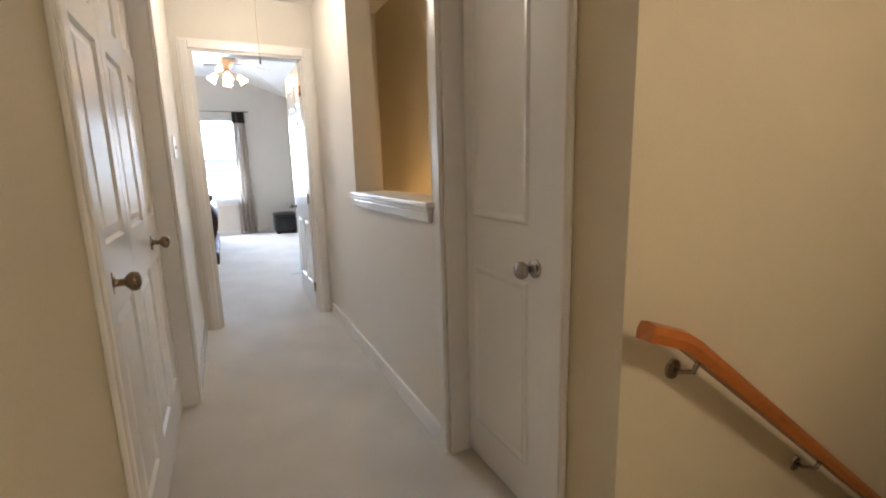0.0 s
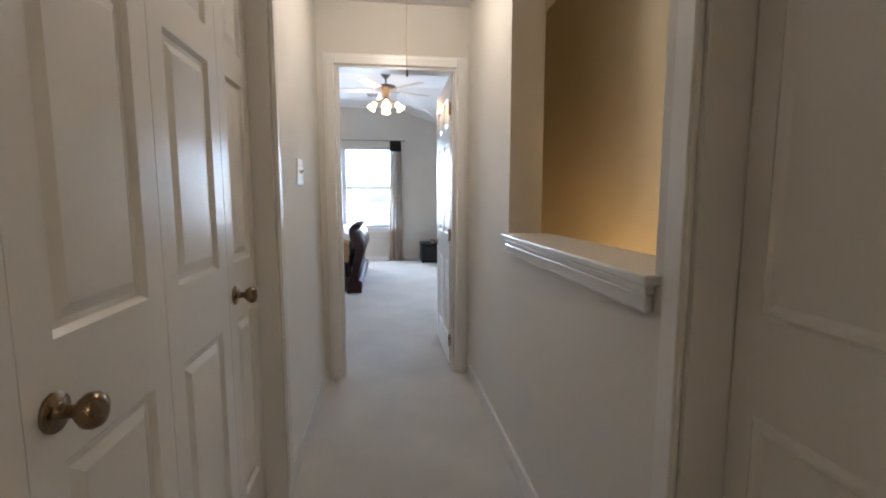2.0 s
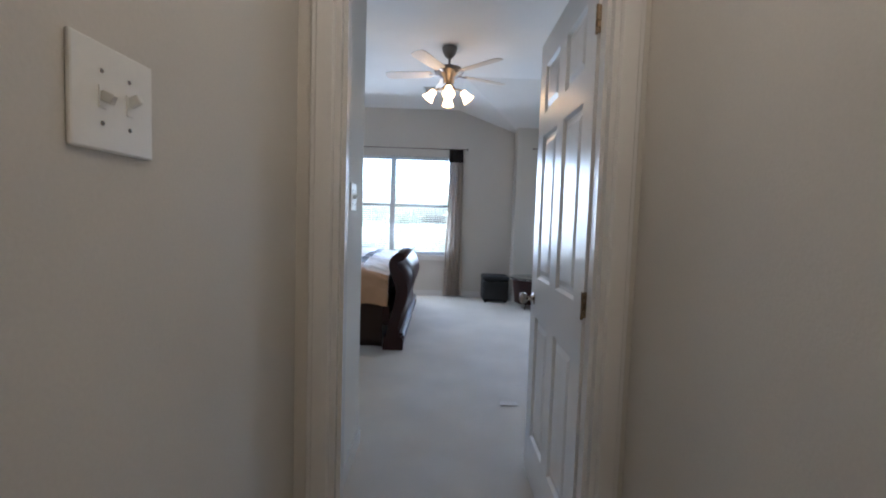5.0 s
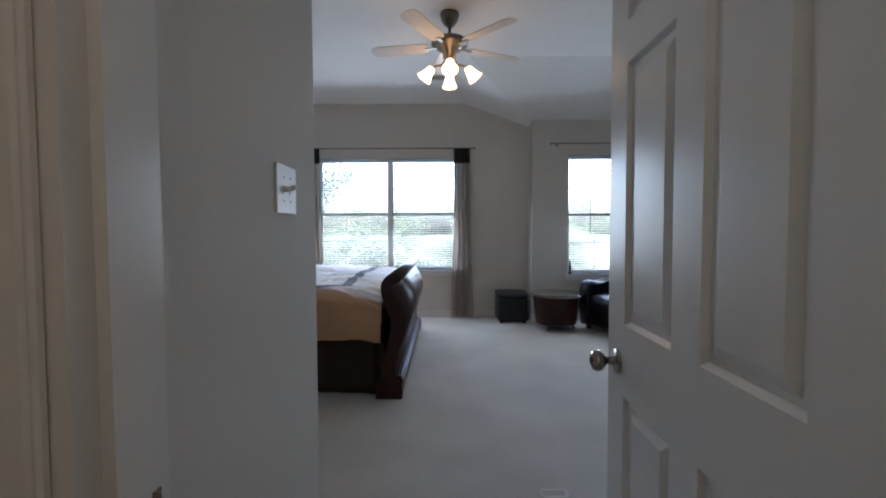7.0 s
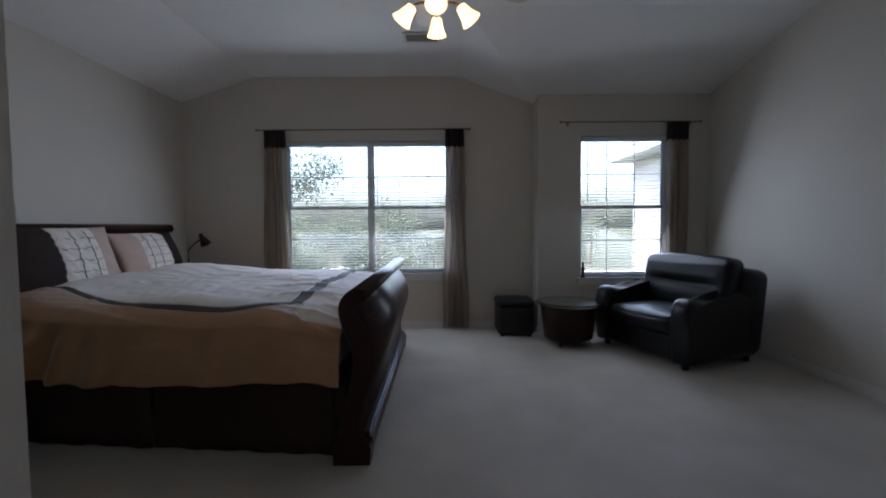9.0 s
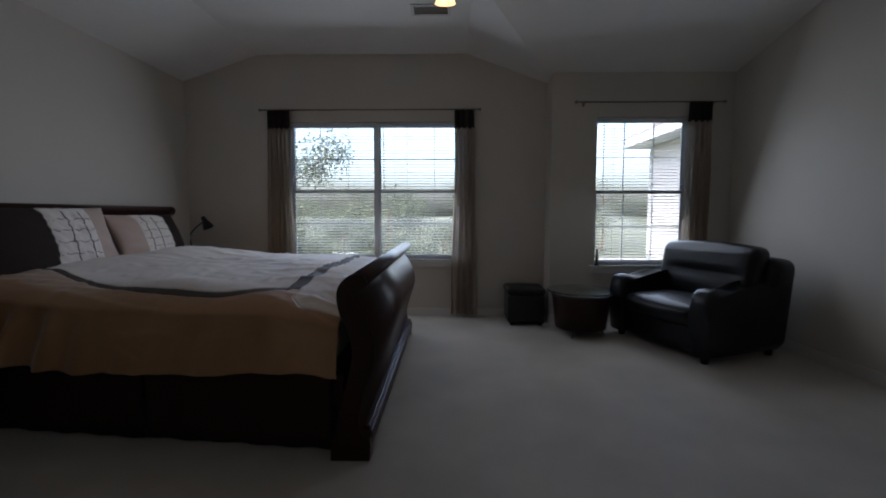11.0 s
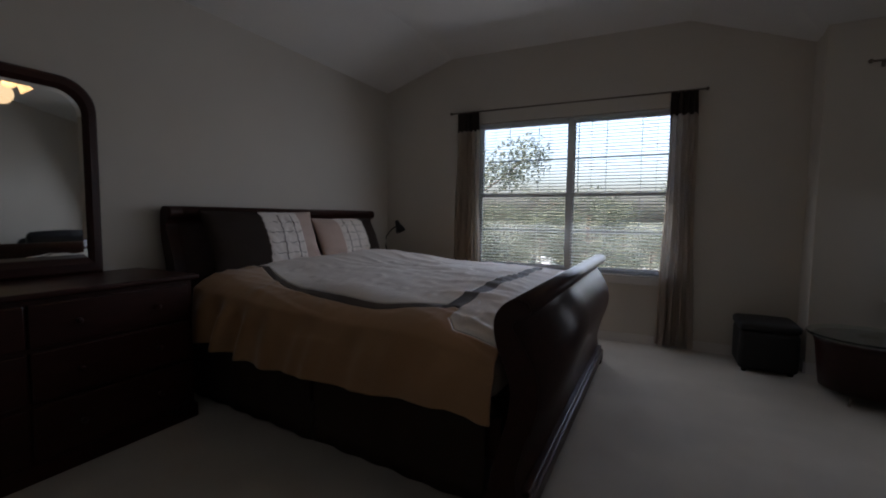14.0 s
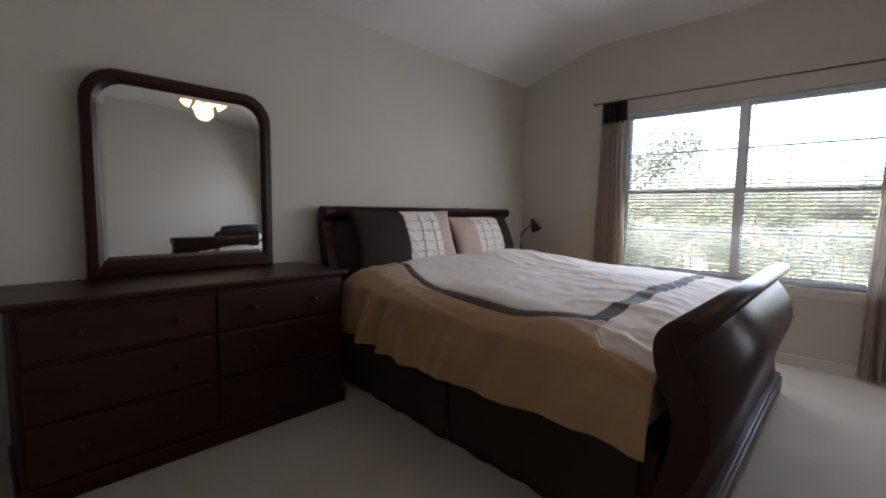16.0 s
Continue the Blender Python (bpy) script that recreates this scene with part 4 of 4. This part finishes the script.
for x in (-.36, .34):
    for y in (-.46, .46):
        part("foot", lathe(((.028, .0), (.034, .05)), 14, m=Matrix.Translation((x, y, .001))), DARKMETAL, chair)

ott = thing("ottoman", "small black upholstered cube ottoman by the wall", "ottoman", (.775, 5.51, 0))
part("body", cushion(-.195, -.19, .02, .195, .19, .33, .035, .0), BLACK, ott, "", True)
part("lid", cushion(-.20, -.195, .325, .20, .195, .395, .03, .008), BLACK, ott, "", True)
for x in (-.15, .15):
    for y in (-.15, .15):
        part("foot", lathe(((.018, 0), (.02, .022)), 10, m=Matrix.Translation((x, y, 0))), DARKMETAL, ott)

tab = thing("side_table", "round dark wood side table with a glass top", "side table", (1.25, 5.04, 0))
part("drum", lathe(((.225, .07), (.24, .075), (.272, .36), (.285, .395), (.278, .405)), 44), WOOD, tab, "", True)
part("glass_top", lathe(((.318, .420), (.323, .424), (.323, .434), (.318, .438)), 56), GLASS, tab, "clear glass top", True)
part("spacer", lathe(((.05, .404), (.05, .421)), 16), NICKEL, tab)
for i in range(3):
    a = radians(235 + 120 * i)
    part("leg", tube(((.17 * math.cos(a), .17 * math.sin(a), .085), (.225 * math.cos(a), .225 * math.sin(a), 0)), .010, 10), NICKEL, tab, "polished steel leg", True)

fig = thing("figurine", "small dark carved figurine on the window sill", "figurine", (1.545, 5.505, .62))
part("body", lathe(((.026, 0), (.028, .012), (.012, .022), (.016, .06), (.021, .10), (.009, .128), (.014, .145), (.012, .165), (.003, .178)), 14), DARKMETAL, fig, "", True)

# ---- outside ----
structure("ground", block(-300, 6.2, -3.4, 300, 500, -3.2), GRASS, "green lawn outside")
structure("road", block(-120, 30, -3.2, 120, 44, -3.17), ASPHALT, "pale street beyond the lawn")


def tree(at, h, crown, seed, label):
    """A tapered trunk with limbs, and a crown of many small leaf clumps."""
    rnd = random.Random(seed)
    ob = thing("tree", label, "tree", at, 0, "trees outside")
    bm = bmesh.new()
    tops = []
    base = [(0, 0, 0), (.04 * h * .3, .02, h * .25), (.02, -.03, h * .5), (.05, .03, h * .8)]

    def limb(pts, r0, r1):
        rings, n = [], 7
        for k, p in enumerate(pts):
            r = r0 + (r1 - r0) * k / (len(pts) - 1)
            rings.append([bm.verts.new((p[0] + r * math.cos(6.283 * q / n), p[1] + r * math.sin(6.283 * q / n), p[2])) for q in range(n)])
        for a, b in zip(rings, rings[1:]):
            for q in range(n):
                bm.faces.new((a[q], a[(q + 1) % n], b[(q + 1) % n], b[q]))
    limb(base, h * .022, h * .007)
    for k in range(11):
        z = h * rnd.uniform(.28, .75)
        a, l = rnd.uniform(0, 6.283), crown * rnd.uniform(.55, .95)
        e = (l * math.cos(a), l * math.sin(a), z + l * rnd.uniform(.3, .8))
        limb([(0, 0, z), (e[0] * .5, e[1] * .5, z + (e[2] - z) * .45), e], h * .008, h * .002)
        tops += [e, (e[0] * .6, e[1] * .6, z + (e[2] - z) * .7)]
    part("trunk", bm, BARK, ob)
    tops.append((0, 0, h * .9))
    verts, faces = [], []
    for c in tops:
        r = crown * rnd.uniform(.25, .45)
        for _ in range(340):
            d = Vector((rnd.gauss(0, 1), rnd.gauss(0, 1), rnd.gauss(0, .75))).normalized() * r * rnd.uniform(.35, 1.05)
            p = Vector(c) + d
            s = rnd.uniform(.03, .07) * (.6 + h / 14)
            u = Vector((rnd.gauss(0, 1), rnd.gauss(0, 1), rnd.gauss(0, 1))).normalized()
            v = u.orthogonal().normalized()
            k = len(verts)
            verts += [tuple(p - u * s), tuple(p + v * s * .5), tuple(p + u * s), tuple(p - v * s * .5)]
            faces.append((k, k + 1, k + 2, k + 3))
    me = bpy.data.meshes.new("crown")
    me.from_pydata(verts, [], faces)
    me.materials.append(LEAF)
    cr = new("crown", me)
    cr.parent = ob
    return ob


tree((-5.6, 14.5, -3.2), 6.6, 2.3, 11, "leafy green tree standing close to the house")
tree((-2.6, 19, -3.2), 5.6, 1.9, 12, "leafy green tree on the lawn")
tree((.6, 24, -3.2), 5.9, 1.9, 13, "leafy green tree on the lawn")
tree((-9.5, 17, -3.2), 6.4, 2.3, 15, "leafy green tree on the lawn")
tree((-1.2, 13.5, -3.2), 3.9, 1.5, 16, "small leafy tree below the window")
tree((4.2, 22, -3.2), 4.6, 1.8, 14, "leafy green tree on the lawn")
for i, (x, y, h) in enumerate(((-12, 24, 4.4), (-8.2, 21, 4.0), (-5.4, 23, 4.3), (-3.4, 27, 4.6), (-.4, 21, 3.9), (2.4, 27, 4.5), (6.2, 26, 4.4), (8.4, 31, 5.4), (-7, 28, 4.8), (3.0, 16.5, 2.6), (-3.2, 12.2, 2.7))):
    tree((x, y, -3.2), h, 2.1 if h > 3 else 1.3, 60 + i, "low bushy green tree before the street")
for i, (x, y, h) in enumerate(((-26, 52, 8.2), (-18, 55, 6.2), (-11, 50, 7.8), (-4, 56, 6.5), (3, 52, 8.2), (10, 55, 7.4), (17, 51, 8.4), (25, 56, 6.4), (33, 52, 7), (-34, 54, 7))):
    tree((x, y, -3.2), h, 3.6, 30 + i, "distant leafy tree beyond the street")


def car(at, turn, mat, label):
    ob = thing("car", label, "car", at, turn, "parked cars")
    part("body", extrude([(-2.2, .25), (2.2, .25), (2.25, .7), (1.3, .85), (.7, 1.38), (-1.2, 1.40), (-1.9, .95), (-2.25, .85)], -.85, .85, .08), mat, ob)
    for x in (-1.4, 1.35):
        for y in (-.82, .82):
            wh = part("wheel", lathe(((.33, -.1), (.34, 0), (.33, .1)), 18, m=pose(x, y, .34, 90)), DARKMETAL, ob)


car((6.5, 33, -3.17), 4, VINYL, "white car parked along the street")
car((-8, 34, -3.17), 0, VINYL, "white car parked along the street")
car((-14, 34, -3.17), 0, ASPHALT, "grey car parked along the street")

wing = thing("house_wing", "cream-sided projecting wing of the house with a white eave", "house", (0, 0, 0))
wl = part("wall", block(4.75, 6.9, -3.2, 8.15, 11.6, 2.75), SIDING, wing)
for i in range(37):
    part("siding_board", block(4.73, 6.9, -3.1 + .155 * i, 4.75, 11.6, -3.1 + .155 * i + .15), SIDING, wl)
part("soffit", block(4.25, 6.6, 2.75, 8.45, 11.95, 2.82), VINYL, wing)
part("fascia", block(4.21, 6.56, 2.75, 4.25, 11.95, 2.96), VINYL, wing)
part("roof", extrude([(4.2, 2.96), (8.45, 2.96), (6.3, 4.2)], 6.5, 12.0), ROOF, wing)
